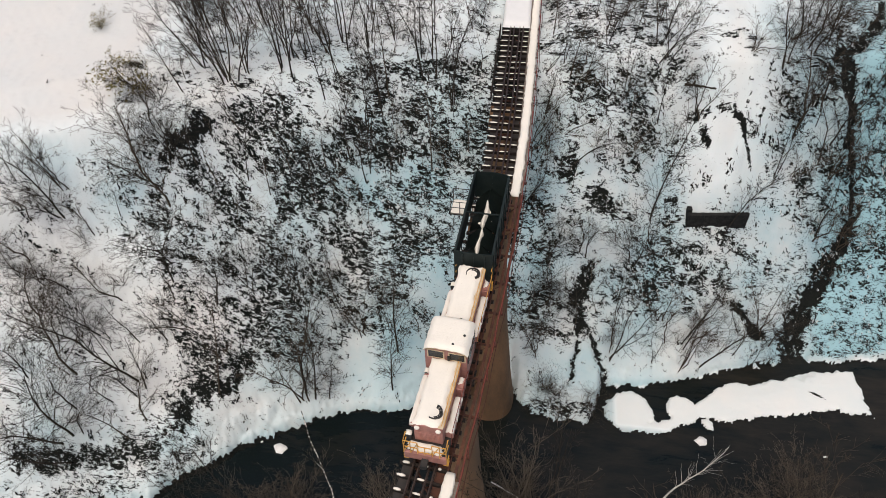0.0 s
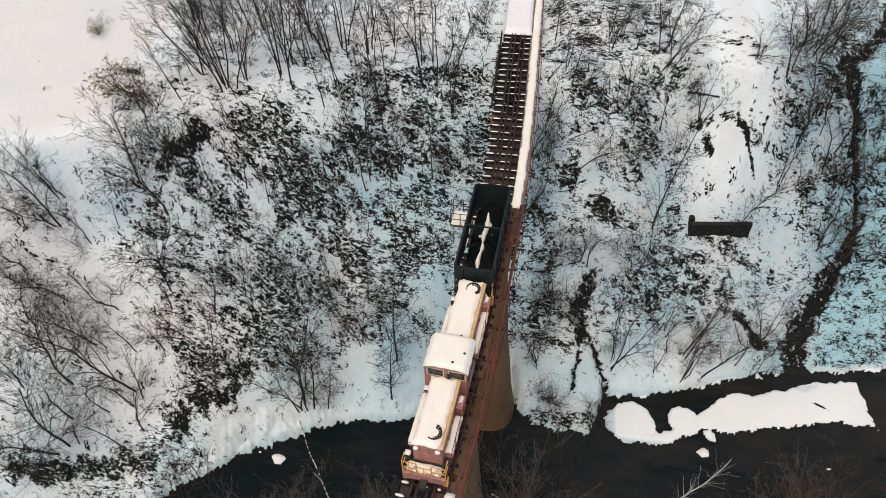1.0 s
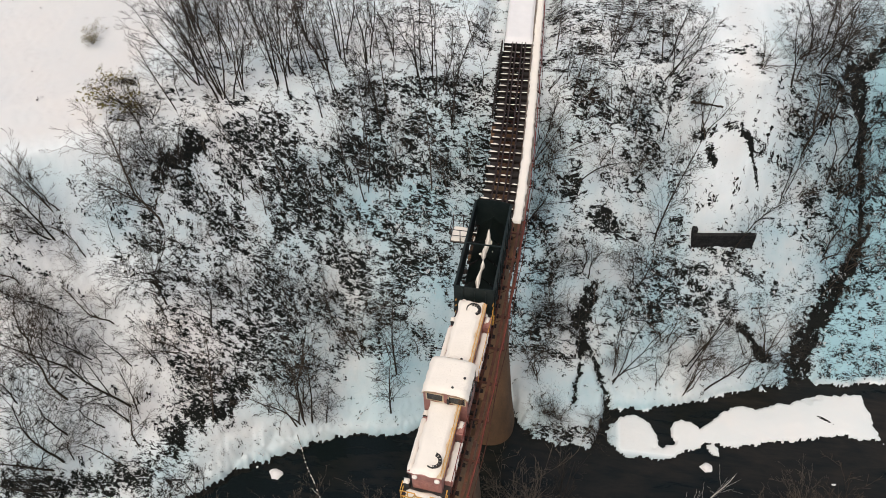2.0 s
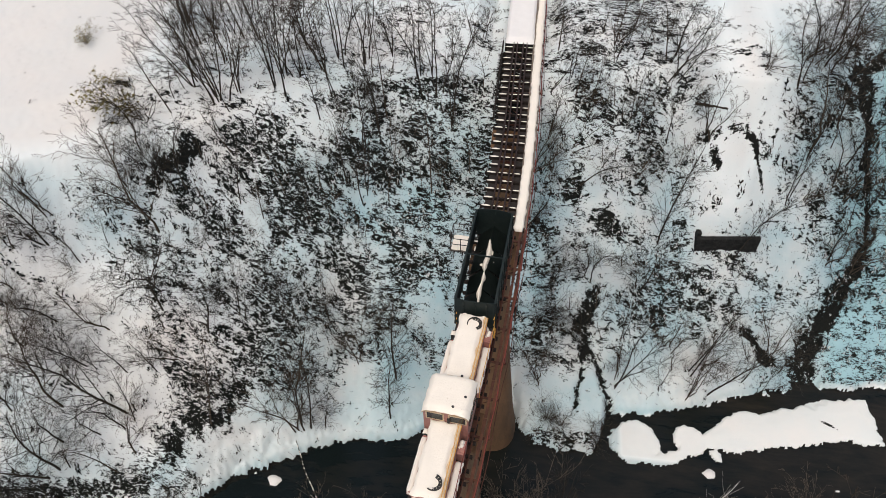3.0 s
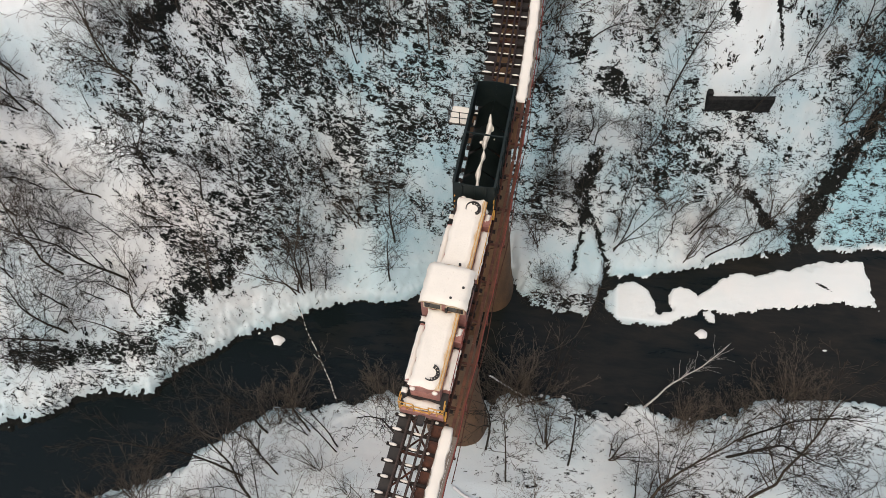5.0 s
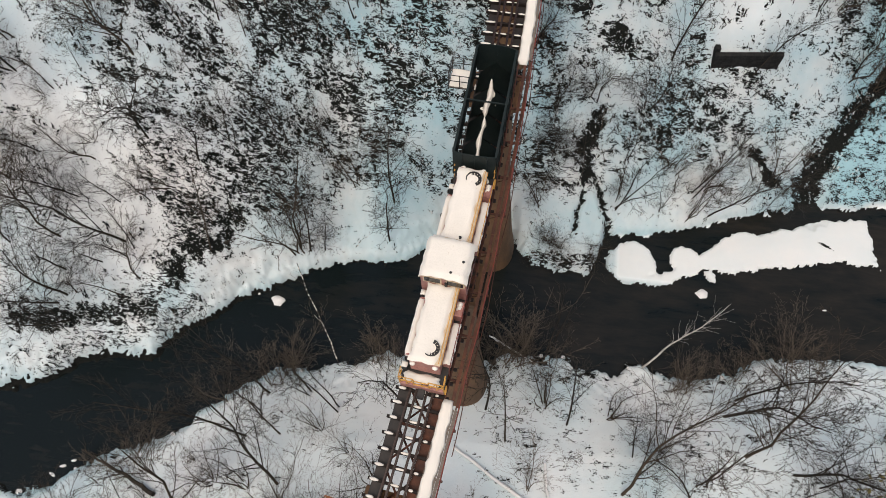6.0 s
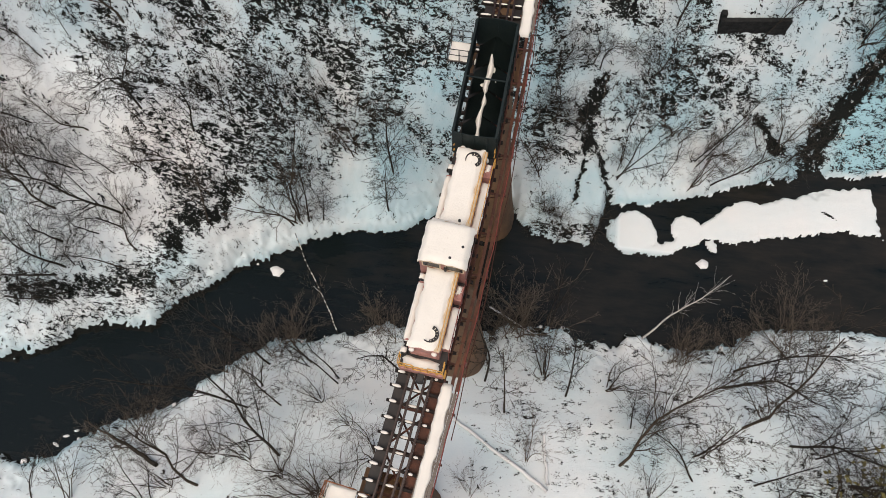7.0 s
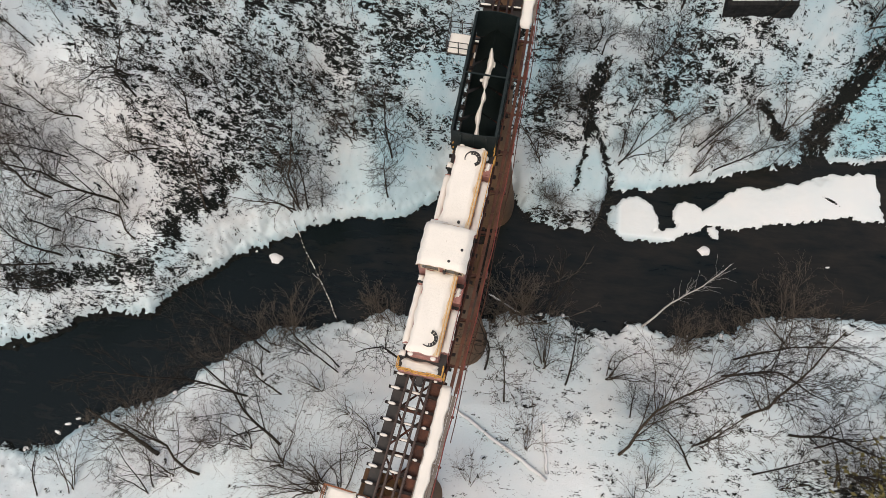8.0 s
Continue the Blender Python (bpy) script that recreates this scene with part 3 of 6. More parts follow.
def pillow(bm, x0, x1, y0, y1, z, high, seed, edge=0.16, wob=0.03, nx=12, ny=26):
    """A sheet of snow with a soft rounded rim and a faintly uneven top."""
    r = random.Random(seed)
    q = [r.uniform(0, 6) for _ in range(4)]
    grid = []
    for j in range(ny + 1):
        row = []
        for i in range(nx + 1):
            u, v = i / nx, j / ny
            dx, dy = min(u, 1 - u) * (x1 - x0), min(v, 1 - v) * (y1 - y0)
            k = min(1, math.sqrt(max(0, min(dx, dy)) / edge))
            x = x0 + (x1 - x0) * u + (wob * math.sin(v * 31 + q[0]) + wob * math.sin(v * 13 + q[1])) * (1 if i in (0, nx) else 0.3)
            y = y0 + (y1 - y0) * v + wob * math.sin(u * 11 + q[2]) * (1 if j in (0, ny) else 0.3)
            h = high * k * (1 + 0.10 * math.sin(u * 7 + v * 9 + q[3]) + r.uniform(-0.05, 0.05))
            row.append(bm.verts.new((x, y, z + h)))
        grid.append(row)
    for a, b in zip(grid, grid[1:]):
        for k in range(nx):
            bm.faces.new((a[k], a[k + 1], b[k + 1], b[k]))


# ---- bridge ----
BRIDGE_S, BRIDGE_N = -14.0, 56.7
PIER_Y = (-0.9, 10.9, 22.7, 34.9, 46.6)
GIRDER_TOP = TIE_Z - 0.24

bridge = empty("railway_bridge", pose(0, 0, 0), "rusty plate-girder railway bridge with lattice bracing and timber walkway", "bridge")
for k, (a, b) in enumerate(zip((BRIDGE_S,) + PIER_Y, PIER_Y + (BRIDGE_N,))):
    for side in (-0.82, 0.82):
        bm = bmesh.new()
        strip(bm, a + 0.05, b - 0.05, side, 0.5, GIRDER_TOP - 0.035, GIRDER_TOP)
        strip(bm, a + 0.05, b - 0.05, side, 0.03, GIRDER_TOP - 1.25, GIRDER_TOP - 0.035)
        strip(bm, a + 0.05, b - 0.05, side, 0.36, GIRDER_TOP - 1.29, GIRDER_TOP - 1.25)
        n = int((b - a) / 1.15)
        for i in range(n + 1):
            y = a + 0.1 + (b - a - 0.2) * i / n
            box(bm, side - 0.15, side + 0.15, -0.02, 0.02, -1.25, -0.035, m=track_pose(y, GIRDER_TOP))
        # darker steel paints in shade: western side, and both sides of the northern spans
        part("girder", fix(bm), DARK_STEEL if side < 0 or a > 30 else RUST, bridge)
    n = int((b - a) / 1.7)
    for i in range(n):
        y0, y1 = a + 0.2 + (b - a - 0.4) * i / n, a + 0.2 + (b - a - 0.4) * (i + 1) / n
        s = 1 if i % 2 else -1
        bm = bmesh.new()
        tube(bm, [beside(y0, -0.8 * s, GIRDER_TOP - 0.12), beside(y1, 0.8 * s, GIRDER_TOP - 0.12)], 0.05, 4)
        part("diagonal_brace", bm, RUST, bridge)
        bm = bmesh.new()
        tube(bm, [beside(y0, 0.8 * s, GIRDER_TOP - 1.2), beside(y1, -0.8 * s, GIRDER_TOP - 1.2)], 0.05, 4)
        part("lower_brace", bm, RUST, bridge)
        bm = bmesh.new()
        box(bm, -0.8, 0.8, -0.06, 0.06, -0.30, -0.18, m=track_pose(y0, GIRDER_TOP))
        part("cross_beam", bm, RUST, bridge)

# walkway on the eastern side: brackets and stringers all along, boards only where they are left
for y in np.arange(BRIDGE_S + 0.5, 84, 2.2):
    bm = bmesh.new()
    box(bm, 0.95, 1.95, -0.05, 0.05, -0.10, 0.0, m=track_pose(y, TIE_Z - 0.06))
    tube(bm, [beside(y, 1.75, TIE_Z - 0.12), beside(y, 0.9, TIE_Z - 0.85)], 0.03, 4)
    part("walkway_bracket", bm, RUST, bridge)
for off in (1.12, 1.72):
    bm = bmesh.new()
    strip(bm, BRIDGE_S, 84, off, 0.07, TIE_Z - 0.06, TIE_Z + 0.01)
    part("walkway_stringer", fix(bm), RUST, bridge)
for a, b in ((BRIDGE_S, 16.0), (36.0, 84.0)):
    for off in (1.10, 1.26, 1.42, 1.58, 1.74):
        y = a
        while y < b:
            e = min(b, y + 3.0)
            bm = bmesh.new()
            strip(bm, y + 0.01, e - 0.01, off, 0.145, TIE_Z + 0.012, TIE_Z + 0.045, 1.5)
            part("walkway_board", fix(bm), BOARDS, bridge)
            y = e
# beside the train only rusty tread plates are left on the outer stringers
for off, w in ((1.50, 0.16), (1.76, 0.15)):
    for y in np.arange(16.1, 35.8, 2.2):
        bm = bmesh.new()
        strip(bm, y + 0.015, min(y + 2.185, 35.9), off + 0.01 * math.sin(y * 3), w, TIE_Z + 0.012, TIE_Z + 0.024)
        part("tread_plate", fix(bm), PLATE, bridge)


def railing(parent, y0, y1, off, z, post_step, mat, rails=(0.98, 0.52), lean=0.0):
    for h in rails:
        pts, y = [], y0
        while y < y1 + 0.01:
            pts.append(beside(y, off + lean * math.sin(y * 1.7) + 0.012 * math.sin(y * 5), z + h + 0.02 * math.sin(y * 2.3)))
            y += 1.1
        bm = bmesh.new()
        tube(bm, pts, 0.026 if h > 0.6 else 0.016, 5)
        part("handrail", bm, mat if h > 0.6 else RUST, parent)
    y = y0
    while y < y1:
        bm = bmesh.new()
        tube(bm, [beside(y, off, z - 0.1), beside(y, off + 0.02, z + rails[0] + 0.02)], 0.032, 5)
        part("railing_post", bm, mat, parent)
        y += post_step


railing(bridge, BRIDGE_S + 0.5, 84, 1.88, TIE_Z, 2.2, RED_PAINT, lean=0.03)
bm = bmesh.new()
tube(bm, [beside(y, 2.02 + 0.05 * math.sin(y), TIE_Z + 0.1 + 0.1 * math.sin(y * 0.7)) for y in np.arange(14, 60, 0.8)], 0.022, 4)
part("cable", bm, RUST, bridge)

# snow left on the walkway
for k, (a, b) in enumerate(((BRIDGE_S, 16.35), (35.6, 84))):
    bm = bmesh.new()
    drift(bm, a, b, 1.04, 1.60 + 0.06 * k, TIE_Z + 0.047, 0.16, 0.24, 5 + k, 0.05, None, 0.30 * k)
    tagged(part("snow_bank", fix(bm), SNOW, None, smooth=True), "long bank of packed snow lying on the bridge walkway", "snow")


def pier(y, foot):
    """A flared round-nosed pier from the ground to the bearings."""
    top = GIRDER_TOP - 1.75
    root = empty("bridge_pier", track_pose(y, 0), "tall flared round bridge pier of brown-stained masonry", "pier", "bridge piers")
    bm = bmesh.new()
    rings = []
    n, seg = 26, 40
    rr = random.Random(int(y * 10))
    for i in range(n + 1):
        t = i / n
        z = foot + (top - foot) * t
        down = top - z
        r = 1.05 + 0.012 * down + 0.00225 * down * down
        ring = []
        for k in range(seg):
            a = 2 * math.pi * k / seg
            c, s = math.cos(a), math.sin(a)
            q = (abs(c) ** 2.5 + abs(s) ** 2.5) ** (-1 / 2.5)
            w = r * q * (1 + 0.008 * math.sin(3 * a + z) + rr.uniform(-0.006, 0.006))
            ring.append(bm.verts.new((w * c * 1.04, w * s * 0.98, z)))
        rings.append(ring)
    for a, b in zip(rings, rings[1:]):
        for k in range(seg):
            bm.faces.new((a[k], a[(k + 1) % seg], b[(k + 1) % seg], b[k]))
    bm.faces.new(rings[-1])
    part("shaft", bm, CONCRETE, root, smooth=True)
    bm = bmesh.new()
    box(bm, -1.45, 1.45, -1.15, 1.15, top - 0.02, top + 0.42, 0.06)
    part("cap", bm, CONCRETE, root)
    for sx in (-0.82, 0.82):
        bm = bmesh.new()
        box(bm, sx - 0.25, sx + 0.25, -0.45, 0.45, top + 0.42, top + 0.47)
        part("bearing", bm, DARK_STEEL, root)


for y in PIER_Y:
    pier(y, land_z(track_x(y), y) - 1.2)

root = empty("abutment", pose(0, 0, 0), "dark stone abutment carrying the track onto the hill", "abutment")
bm = bmesh.new()
strip(bm, 56.72, 95, -0.1, 2.3, 12.0, TIE_Z + 0.08)
part("core", fix(bm), STONE, root)
bm = bmesh.new()
strip(bm, 55.2, 56.7, 0.0, 4.4, 12.0, GIRDER_TOP - 1.35)
part("bearing_shelf", fix(bm), STONE, root)
bm = bmesh.new()
strip(bm, 47.0, 57.2, -1.42, 0.10, GIRDER_TOP - 0.25, TIE_Z + 0.06)
part("side_timber", fix(bm), TIMBER, root)
bm = bmesh.new()
pillow(bm, -1.27, 1.06, 56.7, 90, TIE_Z + 0.085, 0.32, 4, 0.12, 0.02, 14, 90)
bmesh.ops.translate(bm, vec=(track_x(60), 0, 0), verts=bm.verts)
tagged(part("snow_sheet", fix(bm), SNOW_ICE, None, smooth=True), "deep flat sheet of snow burying the track beyond the bridge", "snow")

# ---- track ----
track = empty("railway_track", pose(0, 0, 0), "metre-gauge track with inner guard rails on open timber sleepers", "railway track")
for off, mat in ((-0.53, RAIL), (0.53, RAIL), (-0.24, RAIL), (0.24, RAIL)):
    bm = bmesh.new()
    top = RAIL_Z if abs(off) > 0.4 else RAIL_Z - 0.02
    strip(bm, BRIDGE_S, 75, off, 0.12, TIE_Z, TIE_Z + 0.02, 1.5)
    strip(bm, BRIDGE_S, 75, off, 0.018, TIE_Z + 0.02, top - 0.035, 1.5)
    strip(bm, BRIDGE_S, 75, off, 0.065, top - 0.035, top, 1.5)
    part("rail" if abs(off) > 0.4 else "guard_rail", fix(bm), mat, track)


def tie_mesh(seed):
    bm = bmesh.new()
    r = random.Random(seed)
    box(bm, -1.24 - r.uniform(0, 0.06), 1.2 + r.uniform(0, 0.08), -0.066, 0.066, -0.22, 0.0, 0.012)
    return bm


def lump(bm, x0, x1, w, h, seed):
    """A rounded loaf of snow along x."""
    r = random.Random(seed)
    rings = []
    n = 7
    for i in range(n + 1):
        t = i / n
        k = math.sin(math.pi * min(1, max(0, 0.06 + 0.88 * t))) ** 0.55 * r.uniform(0.86, 1.1)
        x = x0 + (x1 - x0) * t
        rings.append([bm.verts.new((x, w * k * u, 0.004 + h * k * v)) for u, v in ((-0.5, 0), (-0.42, 0.6), (0, 1), (0.42, 0.6), (0.5, 0))])
    for a, b in zip(rings, rings[1:]):
        for k in range(4):
            bm.faces.new((a[k], b[k], b[k + 1], a[k + 1]))
        bm.faces.new((a[4], b[4], b[0], a[0]))
    bm.faces.new(rings[0])
    bm.faces.new(rings[-1][::-1])


def mesh_from(bm, name, mat, smooth=False):
    me = bpy.data.meshes.new(name)
    fix(bm)
    bm.to_mesh(me)
    bm.free()
    me.materials.append(mat)
    if smooth:
        me.shade_smooth()
    return me


TIES = [mesh_from(tie_mesh(k), "sleeper", TIMBER) for k in range(4)]
LOAVES, STRIPS = [], []
for k in range(5):
    r = random.Random(70 + k)

    def loaf(*a):
        bm = bmesh.new()
        lump(bm, *a)
        return mesh_from(bm, "snow", SNOW, True)

    LOAVES.append([loaf(-1.2 + r.uniform(0, 0.1), -0.76, 0.16, 0.11, k), loaf(-0.2, 0.2, 0.13, 0.08, k + 9), loaf(0.62, 0.78 + 0.05 * (k % 2), 0.14, 0.08, k + 19)])
    STRIPS.append([loaf(-0.46, -0.30, 0.07, 0.03, k + 3), loaf(0.30, 0.45, 0.07, 0.03, k + 4), loaf(-1.2, -0.62, 0.14, 0.06, k), loaf(-0.19, 0.18, 0.115, 0.04, k + 5), loaf(0.6, 0.96 + r.uniform(0, 0.12), 0.115, 0.045, k + 7)])
k, y = 0, BRIDGE_S + 0.3
while y < 56.6:
    tie = new("sleeper", TIES[k % 4])
    tie.parent = track
    m = track_pose(y, TIE_Z) @ pose(random.uniform(-0.05, 0.05), 0, 0, 0, 0, random.uniform(-1.6, 1.6))
    tie.matrix_basis = m
    if y < 16.8 or y > 34.2:
        for n, me in enumerate((LOAVES if y < 25 else STRIPS)[(k * 7 + k // 5) % 5]):
            if (n == 2 and k % 3 == 0 and y < 25) or (y > 25 and n != 2 and (k * 5 + n * 3) % 11 < 3):
                continue
            cap = new("snow", me)
            cap.parent = tie
    y += 0.70 if y < 30 else 0.81
    k += 1


# ---- refuge platforms on the western side ----
def refuge(y, x0, x1, w, mat, label):
    root = empty("refuge_platform", track_pose(y, TIE_Z), label, "platform", "refuge platforms")
    bm = bmesh.new()
    box(bm, x0, x1, -w / 2, w / 2, -0.06, 0.0)
    part("deck", bm, BOARDS, root)
    for yy in (-w / 2 + 0.08, w / 2 - 0.08):
        bm = bmesh.new()
        box(bm, x0, -0.7, yy - 0.05, yy + 0.05, -0.18, -0.062)
        part("bearer", bm, mat, root)
    for yy in (-w / 2, w / 2):
        for h in (0.5, 0.98):
            bm = bmesh.new()
            tube(bm, [(x0, yy, h), (x1 - 0.1, yy, h)], 0.025, 5)
            part("rail_bar", bm, mat, root)
    for h in (0.5, 0.98):
        bm = bmesh.new()
        tube(bm, [(x0, -w / 2, h), (x0, w / 2, h)], 0.025, 5)
        part("rail_bar", bm, mat, root)
    for px, py in ((x0, -w / 2), (x0, w / 2), (x1 - 0.1, -w / 2), (x1 - 0.1, w / 2), ((x0 + x1) / 2, -w / 2), ((x0 + x1) / 2, w / 2)):
        bm = bmesh.new()
        tube(bm, [(px, py, -0.1), (px, py, 1.0)], 0.028, 5)
        part("post", bm, mat, root)
    bm = bmesh.new()
    tube(bm, [(x0 + 0.1, 0, -0.1), (-0.9, 0, -1.0)], 0.04, 4)
    part("strut", bm, mat, root)
    bm = bmesh.new()
    pillow(bm, x0 + 0.03, x1 - 0.02, -w / 2 + 0.03, w / 2 - 0.03, 0.002, 0.16, 3, 0.05, 0.012, 12, 12)
    part("snow", fix(bm), SNOW, root, smooth=True)


refuge(34.15, -2.52, -1.28, 1.25, DARK_STEEL, "small snow-covered refuge platform with dark steel railing")
refuge(10.45, -2.6, -1.28, 1.0, ORANGE_RUST, "small snow-covered refuge platform with orange rusted railing")


# ---- locomotive ----
def disc(bm, c, r, h, sides=20, axis="z", r2=None):
    res = bmesh.ops.create_cone(bm, cap_ends=True, segments=sides, radius1=r, radius2=r if r2 is None else r2, depth=h)
    m = Matrix.Translation(c)
    if axis == "y":
        m = m @ pose(0, 0, 0, 90, 0, 0)
    if axis == "x":
        m = m @ pose(0, 0, 0, 0, 90, 0)
    bmesh.ops.transform(bm, matrix=m, verts=res["verts"])


def ring(bm, c, r, thick, a0, a1, high, n=20):
    """An upright band bent round c from angle a0 to a1 (degrees)."""
    prev = None
    for i in range(n + 1):
        a = radians(a0 + (a1 - a0) * i / n)
        row = [bm.verts.new((c[0] + rr * math.cos(a), c[1] + rr * math.sin(a), c[2] + z)) for rr, z in ((r, 0), (r + thick, 0), (r + thick, high), (r, high))]
        if prev:
            for k in range(4):
                bm.faces.new((prev[k], prev[(k + 1) % 4], row[(k + 1) % 4], row[k]))
        else:
            bm.faces.new(row)
        prev = row
    bm.faces.new(prev[::-1])


def build_locomotive():
    root = empty("locomotive", track_pose(22.0), "faded red centre-cab diesel locomotive with yellow railings, deep in snow", "locomotive")

    def P(name, bm, mat, parent=root, label="", smooth=False):
        return part(name, fix(bm), mat, parent, label, smooth)

    bm = bmesh.new()
    box(bm, -1.02, 1.02, -5.55, 5.55, 0.78, 0.95, 0.02)
    box(bm, -0.85, 0.85, -5.3, 5.3, 0.55, 0.78)
    P("frame", bm, DARK_STEEL)
    for s in (-1, 1):
        bm = bmesh.new()
        box(bm, -1.0, 1.0, s * 5.62 - 0.07, s * 5.62 + 0.07, 0.45, 0.96, 0.02)
        P("buffer_beam", bm, SALMON)
        bm = bmesh.new()
        box(bm, -0.16, 0.16, s * 5.85 - 0.22, s * 5.85 + 0.22, 0.42, 0.66, 0.03)
        disc(bm, (0, s * 6.08, 0.55), 0.17, 0.06, 16, "y")
        P("coupler", bm, BLACK)
        # bogie
        bogie = part("bogie", (lambda b: (box(b, -0.78, 0.78, s * 3.3 - 1.2, s * 3.3 + 1.2, 0.22, 0.5, 0.03), b)[1])(bmesh.new()), BLACK, root)
        for wy in (-0.75, 0.75):
            for wx in (-0.56, 0.56):
                bm = bmesh.new()
                disc(bm, (wx, s * 3.3 + wy, 0.36), 0.36, 0.11, 24, "x")
                disc(bm, (wx * 1.12, s * 3.3 + wy, 0.36), 0.12, 0.12, 14, "x")
                P("wheel", bm, BLACK, bogie)
    # hoods
    for s, y0, y1 in ((-1, -4.98, -1.25), (1, 0.58, 4.98)):
        bm = bmesh.new()
        box(bm, -0.68, 0.70, y0, y1, 0.95, 2.36, 0.07)
        hood = P("hood", bm, SALMON)
        bm = bmesh.new()
        box(bm, 0.46, 0.712, y0 + 0.02, y1 - 0.02, 2.30, 2.385, 0.02)
        P("roof_edge", bm, TAN, hood, "bare tan-painted hood edge")
        bm = bmesh.new()
        pillow(bm, -0.69, 0.57, y0 + 0.02, y1 - 0.02, 2.362, 0.17, 20 + s)
        P("snow", bm, SNOW_HOOD, hood, smooth=True)
        # doors along the flanks
        for k in range(5):
            for side in (-1, 1):
                yy = y0 + 0.35 + k * 0.66
                bm = bmesh.new()
                box(bm, side * 0.695 - 0.008, side * 0.695 + 0.008, yy, yy + 0.58, 1.1, 2.1, 0.004)
                P("hood_door", bm, SALMON, hood)
        # radiator fan with a collar that keeps the snow off
        fy = s * 4.32 if s > 0 else -4.28
        fx = 0.16
        bm = bmesh.new()
        ring(bm, (fx, fy, 2.36), 0.34, 0.04, -120 if s < 0 else -60, 80 if s < 0 else 200, 0.26)
        P("fan_collar", bm, BLACK, hood, "dark fan collar breaking through the snow")
        bm = bmesh.new()
        for k in range(8):
            a = radians(k * 26 + (-110 if s < 0 else -50))
            box(bm, 0.22, 0.35, -0.05, 0.05, 0.0, 0.185, m=Matrix.Translation((fx, fy, 2.36)) @ Matrix.Rotation(a, 4, "Z"))
        P("fan_vane", bm, BLACK, hood)
        # headlights
        for hx in (-0.5, 0.5):
            bm = bmesh.new()
            disc(bm, (hx, s * 5.0, 2.12), 0.125, 0.12, 18, "y")
            lamp = P("headlight", bm, SALMON, hood)
            bm = bmesh.new()
            bmesh.ops.create_uvsphere(bm, u_segments=14, v_segments=8, radius=0.13)
            bmesh.ops.transform(bm, matrix=Matrix.Translation((hx, s * 5.04, 2.20)) @ Matrix.Diagonal((1, 0.75, 0.75, 1)), verts=bm.verts)
            P("snow", bm, SNOW, lamp, smooth=True)
        bm = bmesh.new()
        box(bm, -0.6, 0.6, s * 4.985 - 0.012, s * 4.985 + 0.012, 1.15, 1.85, 0.006)
        for k in range(6):
            box(bm, -0.55, 0.55, s * 5.0 - 0.015, s * 5.0 + 0.015, 1.2 + k * 0.1, 1.25 + k * 0.1)
        P("grille", bm, SALMON, hood)
    # exhausts
    for ex, ey, ez in ((0.22, 1.12, 2.62), (0.28, -1.02, 3.40), (0.72, -0.40, 3.38), (0.12, -1.3, 2.7)):
        bm = bmesh.new()
        disc(bm, (ex, ey, ez - 0.14), 0.065, 0.34, 14)
        P("exhaust", bm, BLACK)
    # cab
    bm = bmesh.new()
    prof = [(-1.08, 0.95), (-1.08, 2.86), (-0.98, 3.02), (-0.6, 3.16), (0, 3.21), (0.6, 3.16), (0.90, 3.02), (1.02, 2.86), (1.02, 0.95)]
    a = [bm.verts.new((x, -1.22, z)) for x, z in prof]
    b = [bm.verts.new((x, 0.60, z)) for x, z in prof]
    bm.faces.new(a)
    bm.faces.new(b[::-1])
    for k in range(len(prof)):
        bm.faces.new((a[k], a[(k + 1) % 9], b[(k + 1) % 9], b[k]))
    cab = P("cab", bm, SALMON)
    bm = bmesh.new()
    a = [bm.verts.new((x * 1.05, -1.34, z + 0.035)) for x, z in prof[1:-1]]
    b = [bm.verts.new((x * 1.05, 0.70, z + 0.035)) for x, z in prof[1:-1]]
    for k in range(6):
        bm.faces.new((a[k], a[k + 1], b[k + 1], b[k]))
    bmesh.ops.solidify(bm, geom=bm.faces[:], thickness=0.03)
    roof = P("roof", bm, TAN, cab, "tan-painted cab roof half under snow")
    # snow follows the arch of the roof
    bm = bmesh.new()
    rows = []
    for j in range(13):
        v = j / 12
        row = []
        for i in range(15):
            u = -1 + 2 * i / 14
            x = 1.11 * u - 0.035 + 0.02 * math.sin(j * 1.7)
            z = 3.245 - 0.07 * u * u - 0.22 * max(0, abs(u) - 0.75) / 0.25 * (abs(u))
            k = min(1, math.sqrt(min(1 - abs(u), 2 * min(v, 1 - v)) / 0.12 + 0.001))
            row.append(bm.verts.new((x, -1.33 + 2.00 * v + 0.02 * math.sin(i * 2), z + 0.01 + 0.17 * k + random.uniform(-0.008, 0.008))))
        rows.append(row)
    for a, b in zip(rows, rows[1:]):
        for k in range(14):
            bm.faces.new((a[k], a[k + 1], b[k + 1], b[k]))
    P("snow", bm, SNOW_HOOD, roof, smooth=True)
    for s, y in ((-1, -1.235), (1, 0.615)):
        for x0 in (-0.93, 0.13):
            bm = bmesh.new()
            box(bm, x0, x0 + 0.8, y - 0.012, y + 0.012, 2.40, 2.93, 0.01)
            win = P("window", bm, GLASS_DARK, cab, "dark cab window")
            bm = bmesh.new()
            for p, q in (((x0 - 0.03, x0 + 0.03), (2.37, 2.96)), ((x0 + 0.77, x0 + 0.83), (2.37, 2.96)), ((x0, x0 + 0.8), (2.37, 2.42)), ((x0, x0 + 0.8), (2.92, 2.96))):
                box(bm, p[0], p[1], y - 0.02, y + 0.02, q[0], q[1])
            P("window_frame", bm, TAN, win)
